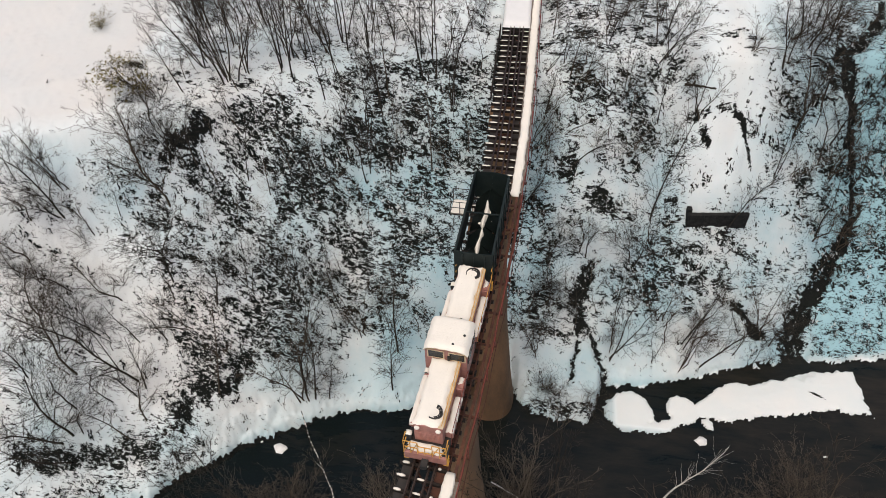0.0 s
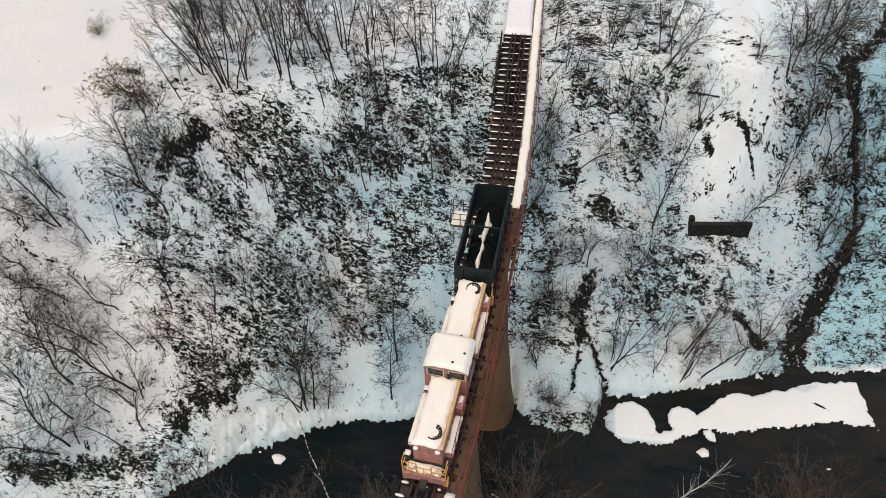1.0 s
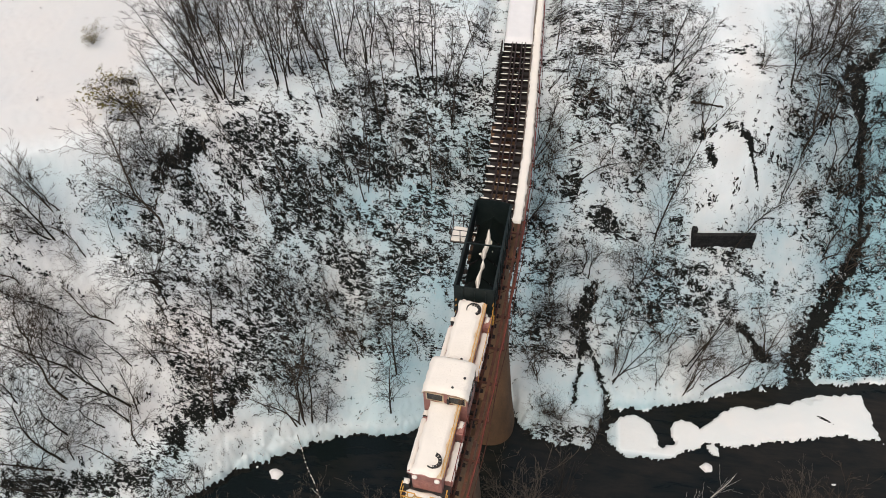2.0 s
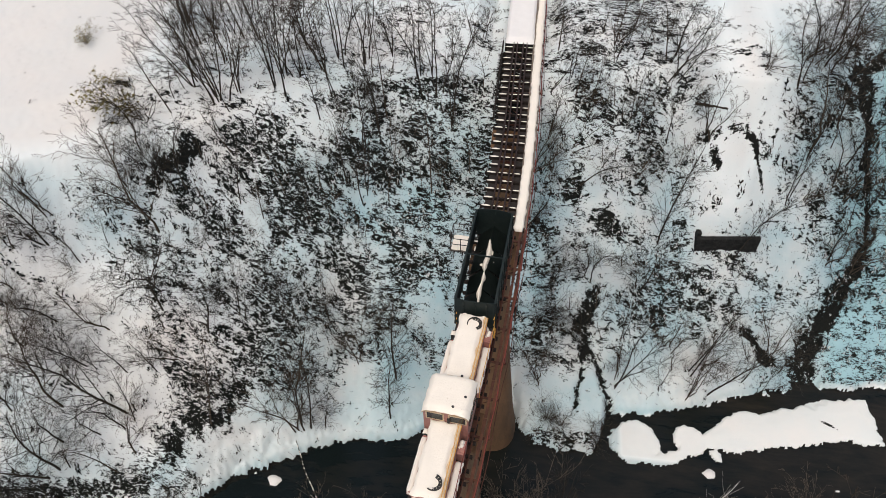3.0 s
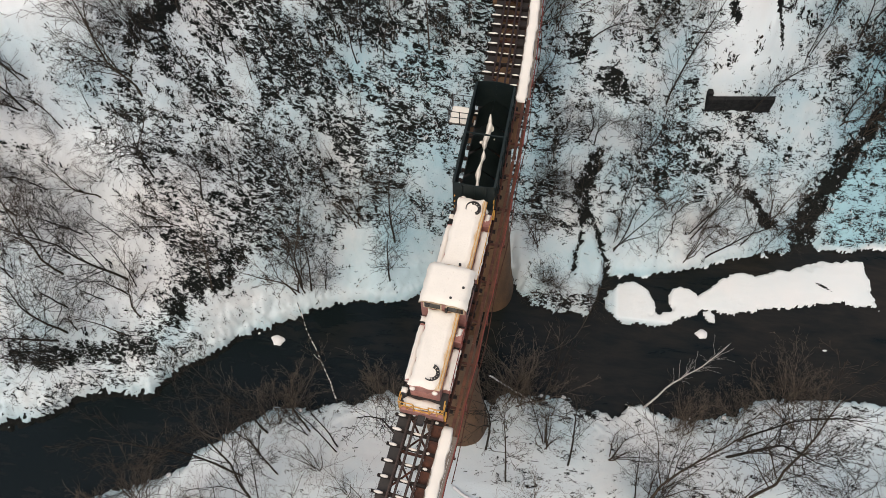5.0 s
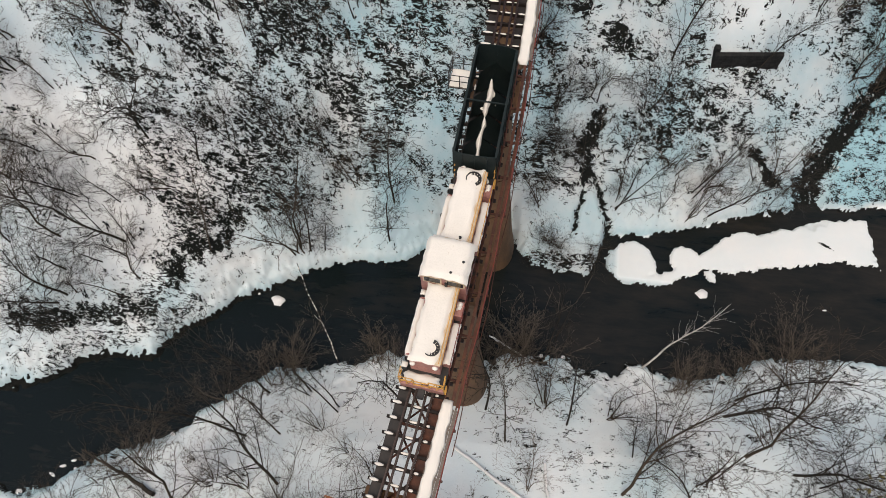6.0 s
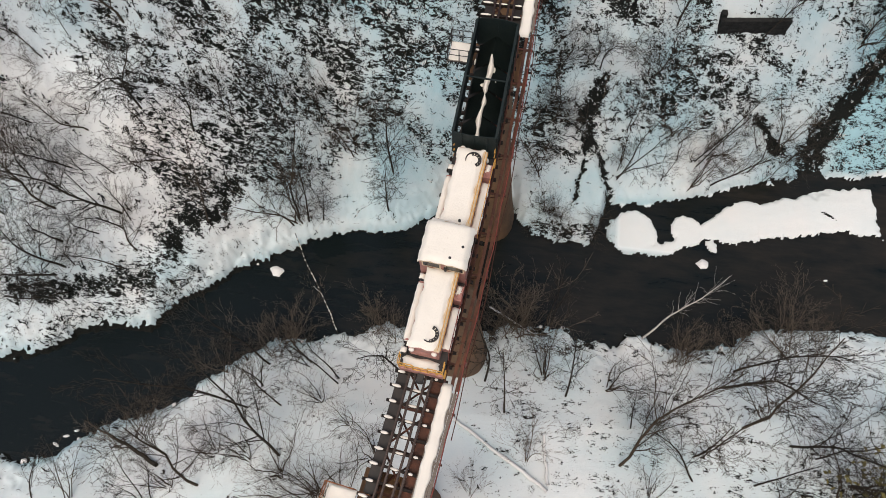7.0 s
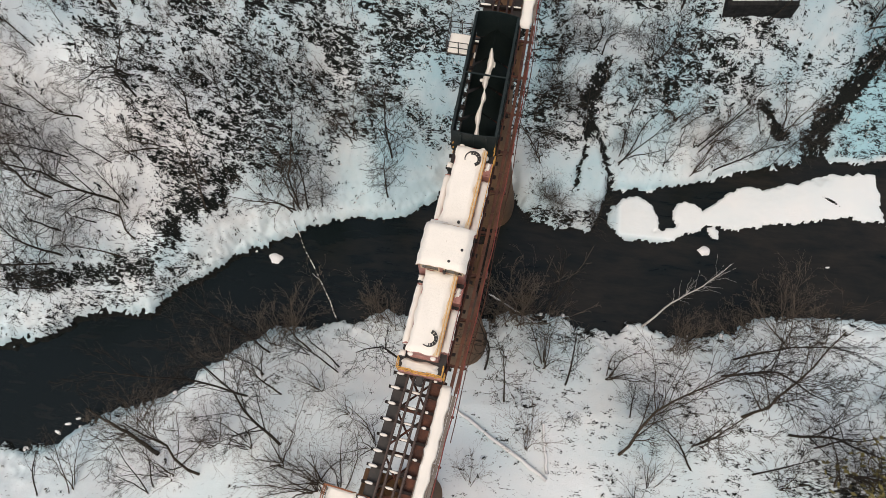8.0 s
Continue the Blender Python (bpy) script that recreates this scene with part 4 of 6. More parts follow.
    for side in (-1, 1):
        for y0 in (-1.1, -0.25):
            bm = bmesh.new()
            box(bm, side * 1.062 - 0.012, side * 1.062 + 0.012, y0, y0 + 0.72, 2.1, 2.8, 0.01)
            P("window", bm, GLASS_DARK, cab, "dark cab window")
    bm = bmesh.new()
    box(bm, -1.0, -0.25, 0.61, 0.95, 2.52, 2.70, 0.02)
    P("rear_ledge", bm, SALMON, cab)
    bm = bmesh.new()
    pillow(bm, -1.0, -0.25, 0.66, 0.97, 2.70, 0.10, 4, 0.05, 0.01, 8, 4)
    P("snow", bm, SNOW, cab, smooth=True)
    # running-board tanks and boxes, west: long cylinders; east: low lockers
    for s in (-1, 1):
        y0, y1 = (-4.55, -1.75) if s < 0 else (1.35, 3.75)
        bm = bmesh.new()
        disc(bm, (-0.88, (y0 + y1) / 2, 1.46), 0.16, y1 - y0, 18, "y")
        tank = P("air_tank", bm, SALMON)
        bm = bmesh.new()
        drift(bm, y0 - 0.02, y1 + 0.02, -1.06, -0.71, 1.48, 0.22, 0.2, 8 + s, 0.015, Matrix.Identity(4))
        P("snow", bm, SNOW, tank, smooth=True)
        for yy in ((-4.95, -1.45) if s < 0 else (1.2, 4.3)):
            bm = bmesh.new()
            box(bm, -1.06, -0.80, yy - 0.14, yy + 0.14, 0.95, 1.45, 0.03)
            bx = P("sand_box", bm, BLACK)
            bm = bmesh.new()
            pillow(bm, -1.07, -0.79, yy - 0.13, yy + 0.13, 1.45, 0.13, 6, 0.08, 0.01, 6, 6)
            P("snow", bm, SNOW, bx, smooth=True)
        y0, y1 = (-4.55, -2.55) if s < 0 else (1.1, 3.85)
        bm = bmesh.new()
        box(bm, 0.71, 1.08, y0, y1, 0.95, 1.38, 0.03)
        locker = P("locker", bm, SALMON)
        bm = bmesh.new()
        pillow(bm, 0.705, 1.10, y0 + 0.02, y1 - 0.02, 1.375, 0.18, 11 + s, 0.1, 0.02, 8, 18)
        P("snow", bm, SNOW, locker, smooth=True)
        yy = -1.95 if s < 0 else 4.35
        bm = bmesh.new()
        box(bm, 0.71, 1.06, yy - 0.36, yy + 0.36, 0.95, 1.62, 0.02)
        box(bm, 0.82, 1.02, yy - 0.30, yy + 0.05, 1.60, 1.68, 0.01)
        bx = P("tool_box", bm, SALMON)
        bm = bmesh.new()
        pillow(bm, 0.74, 0.98, yy - 0.1, yy + 0.34, 1.62, 0.13, 3, 0.08, 0.02, 6, 8)
        P("snow", bm, SNOW, bx, smooth=True)
    # railings: a pair of pipes along each hood's eastern edge, and outer rails on the running boards
    for y0, y1 in ((-4.9, -1.3), (1.1, 4.9)):
        for x, z in ((0.63, 2.49), (0.745, 2.42)):
            bm = bmesh.new()
            tube(bm, [(x, y0, z), (x, (y0 + y1) / 2, z + 0.02), (x, y1, z)], 0.015, 6)
            P("hood_rail", bm, YELLOW)
        for side in (1.09,):
            bm = bmesh.new()
            tube(bm, [(side, y0, 1.0), (side, y0, 1.85), (side, y0 + 0.15, 1.95), (side, y1 - 0.15, 1.95), (side, y1, 1.85), (side, y1, 1.0)], 0.018, 6)
            P("side_rail", bm, YELLOW if y0 > 0 else RED_PAINT)
            for k in range(1, 4):
                bm = bmesh.new()
                yy = y0 + (y1 - y0) * k / 4
                tube(bm, [(side, yy, 0.95), (side, yy, 1.95)], 0.02, 5)
                P("rail_post", bm, RED_PAINT)
    # end railings with stays, steps and snow on the platforms
    for s in (-1, 1):
        y = s * 5.66
        for h in (1.95, 1.45):
            bm = bmesh.new()
            tube(bm, [(-1.0, s * 5.2, h), (-1.0, y, h), (-0.35, y, h), (-0.3, y, h - 0.3), (0.3, y, h - 0.3), (0.35, y, h), (1.0, y, h), (1.0, s * 5.2, h)], 0.028, 6)
            P("end_rail", bm, YELLOW)
        for x in (-1.0, -0.68, -0.35, 0.0, 0.35, 0.7, 1.0):
            bm = bmesh.new()
            tube(bm, [(x, y, 0.95), (x, y, 1.95 if abs(x) > 0.3 else 1.6)], 0.024, 5)
            P("rail_post", bm, YELLOW)
        for x in (-1.0, 0.33):
            bm = bmesh.new()
            tube(bm, [(x, y, 1.0), (x + 0.35, y, 1.9)], 0.02, 5)
            tube(bm, [(x + 0.35, y, 1.0), (x + 0.68, y, 1.9)], 0.02, 5)
            P("rail_stay", bm, YELLOW)
        for x in (-0.95, 0.95):
            for st in range(3):
                bm = bmesh.new()
                box(bm, x - 0.12, x + 0.12, s * 5.45 - 0.15, s * 5.45 + 0.15, 0.2 + st * 0.24, 0.225 + st * 0.24)
                P("step", bm, YELLOW)
        bm = bmesh.new()
        pillow(bm, -0.9, 0.75, min(s * 5.08, s * 5.55), max(s * 5.08, s * 5.55), 0.95, 0.2, 9, 0.12, 0.03, 14, 6)
        P("platform_snow", bm, SNOW, smooth=True)


build_locomotive()


# ---- hopper wagon behind the locomotive ----
def build_hopper():
    root = empty("hopper_wagon", track_pose(30.62), "dark green open hopper wagon with a ridge of snow inside", "wagon")

    def P(name, bm, mat=GREEN_STEEL, parent=root, label="", smooth=False):
        return part(name, fix(bm), mat, parent, label, smooth)

    L, W, T = 3.28, 1.03, 3.05
    for s in (-1, 1):
        bm = bmesh.new()
        box(bm, s * W - 0.025, s * W + 0.025, -L, L, 1.62, T - 0.04)
        side = P("side_wall", bm)
        bm = bmesh.new()
        box(bm, s * W - 0.06, s * W + 0.06, -L - 0.02, L + 0.02, T - 0.06, T, 0.015)
        P("top_rim", bm, parent=side)
        for k in range(7):
            y = -L + 0.2 + k * (2 * L - 0.4) / 6
            bm = bmesh.new()
            box(bm, s * (W + 0.055) - 0.03, s * (W + 0.055) + 0.03, y - 0.04, y + 0.04, 0.75, T - 0.06)
            P("stake", bm, parent=side)
        # end walls bow outwards
        bm = bmesh.new()
        n = 10
        rows = []
        for i in range(n + 1):
            x = -W + 2 * W * i / n
            bow = 0.10 * (1 - (x / W) ** 2)
            rows.append([bm.verts.new((x, s * (L + bow + d), z)) for d, z in ((0, 1.05), (0.03, 1.05), (0.03, T + 0.02 + bow * 0.5), (0, T + 0.02 + bow * 0.5))])
        for a, b in zip(rows, rows[1:]):
            for k in range(4):
                bm.faces.new((a[k], a[(k + 1) % 4], b[(k + 1) % 4], b[k]))
        bm.faces.new(rows[0])
        bm.faces.new(rows[-1][::-1])
        end = P("end_wall", bm)
        for x in (-0.6, 0, 0.6):
            bm = bmesh.new()
            box(bm, x - 0.04, x + 0.04, s * (L + 0.13) - 0.04, s * (L + 0.13) + 0.04, 1.0, T - 0.05)
            P("end_post", bm, parent=end)
        bm = bmesh.new()
        box(bm, -0.25, 0.25, s * (L + 0.36) - 0.2, s * (L + 0.36) + 0.2, 0.45, 0.7, 0.03)
        P("coupler", bm, BLACK)
        # sloping floor, gapped along the flank where the doors hang open
        for y0, y1 in ((-L + 0.05, -1.55), (-1.5, -0.05), (0.05, 1.6), (1.65, L - 0.05)):
            bm = bmesh.new()
            v = [bm.verts.new(p) for p in ((0, y0, 1.95), (0, y1, 1.95), (s * (0.93 + 0.08 * s), y1 - 0.02 + 0.04 * min(s, 0), 1.02), (s * (0.93 + 0.08 * s), y0 + 0.02 - 0.04 * min(s, 0), 1.02))]
            f = bm.faces.new(v)
            bmesh.ops.solidify(bm, geom=[f], thickness=0.02)
            P("floor_plate", bm, GREEN_STEEL)
        for y0, y1 in ((-L + 0.25, -1.75), (-1.2, 1.2), (1.85, L - 0.25)):
            bm = bmesh.new()
            v = [bm.verts.new(p) for p in ((s * (W - 0.02), y0, 1.60), (s * (W - 0.02), y1, 1.60), (s * (W + 0.05), y1, 0.95), (s * (W + 0.05), y0, 0.95))]
            f = bm.faces.new(v)
            bmesh.ops.solidify(bm, geom=[f], thickness=0.02)
            P("discharge_door", bm)
    bm = bmesh.new()
    box(bm, -W, W, -0.16, -0.10, T - 0.08, T - 0.01)
    P("cross_tie", bm)
    bm = bmesh.new()
    box(bm, -0.5, 0.5, -L - 0.15, L + 0.15, 0.62, 0.9)
    frame_ob = P("underframe", bm, BLACK)
    for s in (-1, 1):
        for wy in (-0.55, 0.55):
            for wx in (-0.56, 0.56):
                bm = bmesh.new()
                disc(bm, (wx, s * 2.2 + wy, 0.33), 0.33, 0.1, 22, "x")
                P("wheel", bm, BLACK, frame_ob)
    bm = bmesh.new()
    r = random.Random(4)
    pts = []
    for i in range(25):
        y = -L + 0.15 + i * 0.215
        w = 0.11 + 0.025 * math.sin(i * 1.3) + r.uniform(-0.02, 0.02) + (0.045 if 16 < i < 22 else 0)
        if i in (9, 10):
            w = 0.07
        if i == 13:
            w = 0.012
        if i in (0, 24):
            w = 0.05
        pts.append((0.04 * math.sin(i * 0.7), y, w))
    rows = [[bm.verts.new((x + u * w, y, 1.95 - abs(u) * w * 1.05 + v)) for u, v in ((-1, 0.02), (-0.6, 0.13), (0, 0.14), (0.6, 0.13), (1, 0.02))] for x, y, w in pts]
    for a, b in zip(rows, rows[1:]):
        for k in range(4):
            bm.faces.new((a[k], a[k + 1], b[k + 1], b[k]))
    P("snow_ridge", bm, SNOW, smooth=True)
    for x, y, w, l in ((0.36, 0.75, 0.05, 0.09), (-0.22, 0.35, 0.13, 0.1), (-0.93, 2.2, 0.05, 0.2), (-0.93, -2.6, 0.06, 0.25), (0.2, 1.3, 0.08, 0.2)):
        bm = bmesh.new()
        bmesh.ops.create_icosphere(bm, subdivisions=2, radius=1)
        bmesh.ops.transform(bm, matrix=Matrix.Translation((x, y, 1.95 - abs(x) * 1.08)) @ Matrix.Diagonal((w, l, 0.06, 1)), verts=bm.verts)
        P("snow_patch", bm, SNOW, smooth=True)


build_hopper()



# ---- trees: foot x, y, then the way to the top, and the habit ----
HILL_TREES = (
    (-22.9, 47.9, 0.6, 0.3, 9.2, "a"),
    (-23.4, 48.0, -1.4, -0.7, 8.4, "a"),
    (-25.2, 48.5, 0.2, 0.1, 7.8, "b"),
    (-25.4, 48.7, -2.3, -1.3, 7.2, "a"),
    (-26.2, 45.8, -1.3, -0.8, 6.5, "b"),
    (-19.4, 50.0, -1.0, -0.3, 7.9, "b"),
    (-18.7, 51.3, -0.3, -0.1, 8.0, "b"),
    (-19.1, 51.7, 0.8, 0.4, 7.6, "a"),
    (-14.5, 53.1, -0.3, 0.0, 7.6, "b"),
    (-24.3, 55.5, 0.1, 0.1, 4.3, "a"),
    (-17.3, 52.5, -0.5, -0.2, 6.3, "b"),
    (-15.8, 49.0, -0.4, -0.2, 6.3, "b"),
    (-14.9, 50.5, -0.6, -0.2, 6.7, "b"),
    (-10.7, 50.5, -0.1, 0.0, 8.2, "b"),
    (-10.8, 54.9, -0.4, -0.2, 6.3, "a"),
    (-8.5, 53.0, -0.3, 0.0, 8.0, "b"),
    (-7.4, 53.7, 0.1, -0.1, 7.6, "b"),
)
SLOPE_TREES = (
    (-13.7, 46.8, 0.1, 0.1, 6.8, "b"),
    (-12.1, 46.7, -0.0, -0.0, 6.5, "b"),
    (-6.9, 47.7, -0.3, -0.1, 8.8, "b"),
    (-21.3, 42.9, 0.7, 0.4, 5.7, "b"),
    (-16.5, 44.1, -0.2, 0.0, 6.0, "b"),
    (-26.6, 39.3, -0.1, -0.1, 9.5, "c"),
    (-27.2, 40.0, -2.7, -1.8, 3.6, "c"),
    (-26.5, 41.2, 0.5, 0.3, 6.7, "c"),
    (-34.0, 37.9, -0.1, -0.1, 6.7, "a"),
    (-33.9, 36.6, -1.2, -1.0, 7.7, "c"),
    (-34.3, 36.5, -1.5, -1.3, 3.9, "a"),
    (-16.2, 31.9, 0.4, 0.2, 11.5, "a"),
    (-15.3, 32.2, 0.8, 1.0, 8.6, "f"),
    (-16.1, 32.2, -1.2, 0.2, 10.5, "c"),
    (-14.2, 32.6, 0.2, 0.2, 4.5, "f"),
    (-8.9, 34.0, 0.0, 0.0, 10.0, "f"),
    (-8.8, 36.8, -0.2, 0.2, 12.0, "f"),
    (-22.4, 30.1, 1.9, 1.7, 10.6, "b"),
    (-27.6, 28.8, 0.7, 0.9, 6.4, "b"),
)
WEST_TREES = (
    (-28.1, 29.1, -2.5, -2.4, 11.5, "c"),
    (-32.5, 28.4, -1.2, -1.3, 8.9, "c"),
    (-32.7, 25.1, -0.7, -0.8, 9.4, "c"),
    (-33.2, 24.5, -1.5, -1.8, 7.5, "c"),
    (-28.7, 25.8, -1.0, -1.0, 5.8, "b"),
    (-32.6, 23.5, -2.2, -3.1, 6.0, "c"),
    (-26.4, 36.4, -0.3, -0.2, 5.7, "c"),
    (-29.9, 33.5, -1.1, -0.9, 4.9, "c"),
    (-26.1, 31.7, -0.7, -0.5, 4.1, "c"),
    (-17.7, 38.8, -0.3, -0.1, 4.9, "b"),
    (-36.2, 33.8, -0.3, -0.3, 4.6, "c"),
    (-31.2, 31.1, -1.5, -2.0, 6.1, "c"),
    (-26.2, 35.3, -1.3, -1.2, 7.9, "c"),
    (-24.7, 32.8, -1.5, -1.3, 5.7, "a"),
    (-22.9, 35.0, 1.0, 1.1, 5.4, "c"),
    (-17.2, 38.4, -0.9, -0.5, 7.3, "a"),
    (-14.9, 40.5, 0.0, 0.0, 3.3, "b"),
    (-36.0, 52.7, 0.2, 0.0, 1.6, "e"),
    (-30.4, 46.0, 0.1, 0.1, 3.4, "e"),
    (-31.8, 47.6, 0.2, 0.1, 1.5, "e"),
)
EAST_TREES = (
    (12.3, 48.0, 0.3, -0.1, 11.1, "f"),
    (12.3, 56.2, 0.4, -0.0, 5.9, "a"),
    (11.3, 57.1, -1.0, 0.3, 5.4, "b"),
    (11.6, 55.8, 1.6, -0.3, 5.4, "a"),
    (15.0, 53.1, 0.2, -0.1, 4.9, "a"),
    (15.3, 52.7, -1.6, 0.6, 4.4, "b"),
    (18.8, 47.8, 0.5, -0.2, 7.4, "a"),
    (21.4, 55.3, -0.6, 0.2, 6.7, "a"),
    (23.4, 53.1, 0.7, -0.3, 8.5, "c"),
    (23.3, 52.8, 0.4, -0.2, 6.8, "a"),
    (22.6, 51.2, 0.4, -0.1, 7.0, "b"),
    (24.0, 51.4, 1.8, -0.6, 4.3, "a"),
    (25.2, 54.3, -0.3, 0.2, 7.2, "c"),
    (26.6, 53.1, -0.0, -0.1, 7.2, "c"),
    (24.0, 56.7, 0.3, -0.1, 6.4, "c"),
    (23.0, 58.1, -0.1, 0.2, 5.7, "a"),
    (8.4, 52.7, 1.4, -0.2, 4.8, "a"),
    (5.5, 53.5, 0.9, -0.1, 4.6, "b"),
)
EAST_BANK = (
    (1.2, 47.1, 3.3, 0.0, 4.9, "a"),
    (1.7, 44.5, 3.6, 0.1, 3.1, "a"),
    (1.3, 49.8, 2.2, 0.0, 5.0, "a"),
    (2.4, 51.5, 1.2, 0.1, 4.9, "b"),
    (3.6, 54.3, -0.0, 0.0, 4.5, "b"),
    (2.6, 57.6, 0.0, -0.1, 5.1, "b"),
    (5.2, 49.4, 2.5, -0.2, 4.8, "a"),
    (16.1, 40.7, 1.4, -0.4, 10.6, "b"),
    (16.1, 39.2, 2.0, -0.6, 7.2, "a"),
    (17.7, 39.6, 2.2, -0.8, 8.3, "a"),
    (9.8, 39.1, 2.4, -0.4, 8.3, "a"),
    (23.1, 43.3, 0.6, -0.2, 7.4, "a"),
    (21.5, 42.6, -1.9, 1.1, 3.2, "a"),
    (10.1, 42.0, 0.5, -0.1, 6.2, "b"),
    (26.8, 48.9, 1.2, -0.5, 5.3, "c"),
    (29.3, 51.5, 0.3, -0.1, 6.3, "c"),
)
SOUTH_WEST = (
    (-10.3, 19.4, -0.8, 0.6, 11.4, "b"),
    (-12.9, 20.6, 0.0, 0.1, 9.4, "b"),
    (-16.1, 20.1, -1.1, 1.0, 11.4, "a"),
    (-13.1, 20.4, -0.1, -0.1, 6.8, "b"),
    (-14.2, 16.9, 0.0, 0.7, 10.2, "b"),
    (-16.7, 16.5, -5.1, 1.3, 11.4, "a"),
    (-13.2, 13.2, -2.9, 2.7, 11.4, "c"),
    (-18.5, 10.6, -3.5, 1.7, 11.4, "c"),
    (-5.8, 20.5, -1.7, 1.3, 11.4, "a"),
    (-16.0, 18.2, 0.1, 0.8, 8.1, "a"),
    (-11.3, 17.5, -0.8, 0.6, 3.5, "s"),
    (-10.0, 10.5, -4.9, 1.8, 3.5, "s"),
    (-8.4, 10.4, -2.2, 3.3, 3.5, "s"),
    (-27.9, 8.3, -0.7, 4.0, 2.5, "a"),
    (-30.6, 7.6, -0.8, 3.6, 3.7, "a"),
    (-21.9, 9.0, -0.7, 2.6, 6.0, "a"),
    (-6.6, 14.0, -1.4, 1.8, 3.5, "s"),
    (-12.7, 11.9, -1.8, 1.4, 4.2, "s"),
    (-15.4, 12.8, -1.5, 1.0, 4.0, "s"),
    (-10.0, 11.1, -1.0, 1.5, 4.4, "s"),
    (-17.9, 12.8, -1.6, 0.9, 3.4, "s"),
    (-8.7, 16.0, -0.8, 0.8, 2.6, "s"),
    (-20.6, 10.2, -1.6, 1.2, 3.6, "s"),
)
SOUTH_EAST = (
    (0.6, 20.6, 1.5, 1.6, 11.4, "a"),
    (4.9, 21.4, -0.4, 3.5, 3.5, "s"),
    (2.2, 18.3, -0.5, 1.8, 11.4, "b"),
    (6.6, 20.1, 0.1, 1.7, 11.4, "b"),
    (9.6, 21.0, 2.3, 2.3, 3.5, "s"),
    (10.4, 15.5, 3.7, 4.7, 11.4, "c"),
    (11.2, 18.2, -0.6, 2.2, 6.2, "b"),
    (15.4, 15.0, -1.4, 5.0, 2.5, "c"),
    (15.8, 16.8, 0.5, -0.8, 9.3, "a"),
    (19.1, 23.7, 2.0, 0.6, 11.4, "a"),
    (18.1, 22.3, 4.7, 1.7, 11.4, "c"),
    (19.0, 19.2, 4.2, 2.6, 11.4, "c"),
    (19.4, 15.3, 0.0, 1.1, 8.5, "b"),
    (22.1, 18.4, 2.0, 1.0, 11.4, "c"),
    (24.7, 15.1, -0.2, 4.0, 3.1, "c"),
    (12.4, 13.5, 0.1, 2.7, 1.5, "s"),
    (23.6, 17.6, 1.5, 1.6, 6.0, "c"),
    (25.7, 16.3, 1.0, 2.0, 5.0, "e"),
    (27.4, 15.4, 0.8, 1.5, 5.0, "s"),
    (13.0, 18.7, 0.4, 1.0, 3.2, "s"),
    (4.9, 21.7, 0.1, 0.8, 3.4, "t"),
)
STREAM_SHRUBS = (
    (2.3, 25.0, -0.9, 1.8, 11.4, "r"),
    (4.9, 25.7, 0.5, 1.5, 11.4, "b"),
    (14.5, 24.0, 2.1, 2.1, 3.5, "r"),
    (15.6, 23.9, 0.2, 1.7, 3.5, "r"),
    (-6.7, 23.2, -1.8, 2.5, 3.5, "r"),
    (-14.7, 21.9, 0.2, 3.2, 3.5, "r"),
    (1.7, 24.3, 1.2, 2.9, 3.5, "r"),
    (23.5, 25.0, -3.0, 4.6, 1.5, "r"),
    (0.3, 12.2, -0.9, 2.4, 1.5, "r"),
    (4.0, 14.9, 0.4, 2.8, 3.5, "r"),
)


def limb(out, p, d, length, r0, depth, rng, style, level=0):
    """Grow one branch and what springs from it; out collects (points, radii, level)."""
    n = 7 if level == 0 else (4 if level == 1 else (3 if level == 2 else 1))
    pts, rad = [p.copy()], [r0]
    step = length / n
    q = d.copy()
    for i in range(n):
        wob = style["wob"] * (1.0 if level else style["lean"])
        q = (q + Vector((rng.gauss(0, wob), rng.gauss(0, wob), rng.gauss(0, wob * 0.6) + style["up"] * (0.4 if level else 0.1)))).normalized()
        pts.append(pts[-1] + q * step)
        rad.append(max(0.00105, r0 * (1 - (i + 1) / n * (0.72 if level == 0 else 0.8))))
    out.append((pts, rad, level))
    if level >= depth:
        return
    kids = style["kids"][level]
    for k in range(kids):
        t = style["start"][min(level, len(style["start"]) - 1)]
        t = t + (1 - t) * ((k + rng.random()) / kids) * 0.98
        i = min(n - 1, int(t * n))
        f = t * n - i
        base = pts[i].lerp(pts[i + 1], f)
        along_d = (pts[i + 1] - pts[i]).normalized()
        side = along_d.orthogonal().normalized()
        side.rotate(Matrix.Rotation(rng.uniform(0, 6.283), 3, along_d))
        a = radians(rng.gauss(style["angle"][level], 9))
        nd = (along_d * math.cos(a) + side * math.sin(a)).normalized()
        ln = length * style["ratio"][level] * rng.uniform(0.6, 1.15) * (1.05 - style["taper"] * t)
        limb(out, base, nd, ln, max(0.00105, (rad[i] * (1 - f) + rad[i + 1] * f) * style["thin"]), depth, rng, style, level + 1)


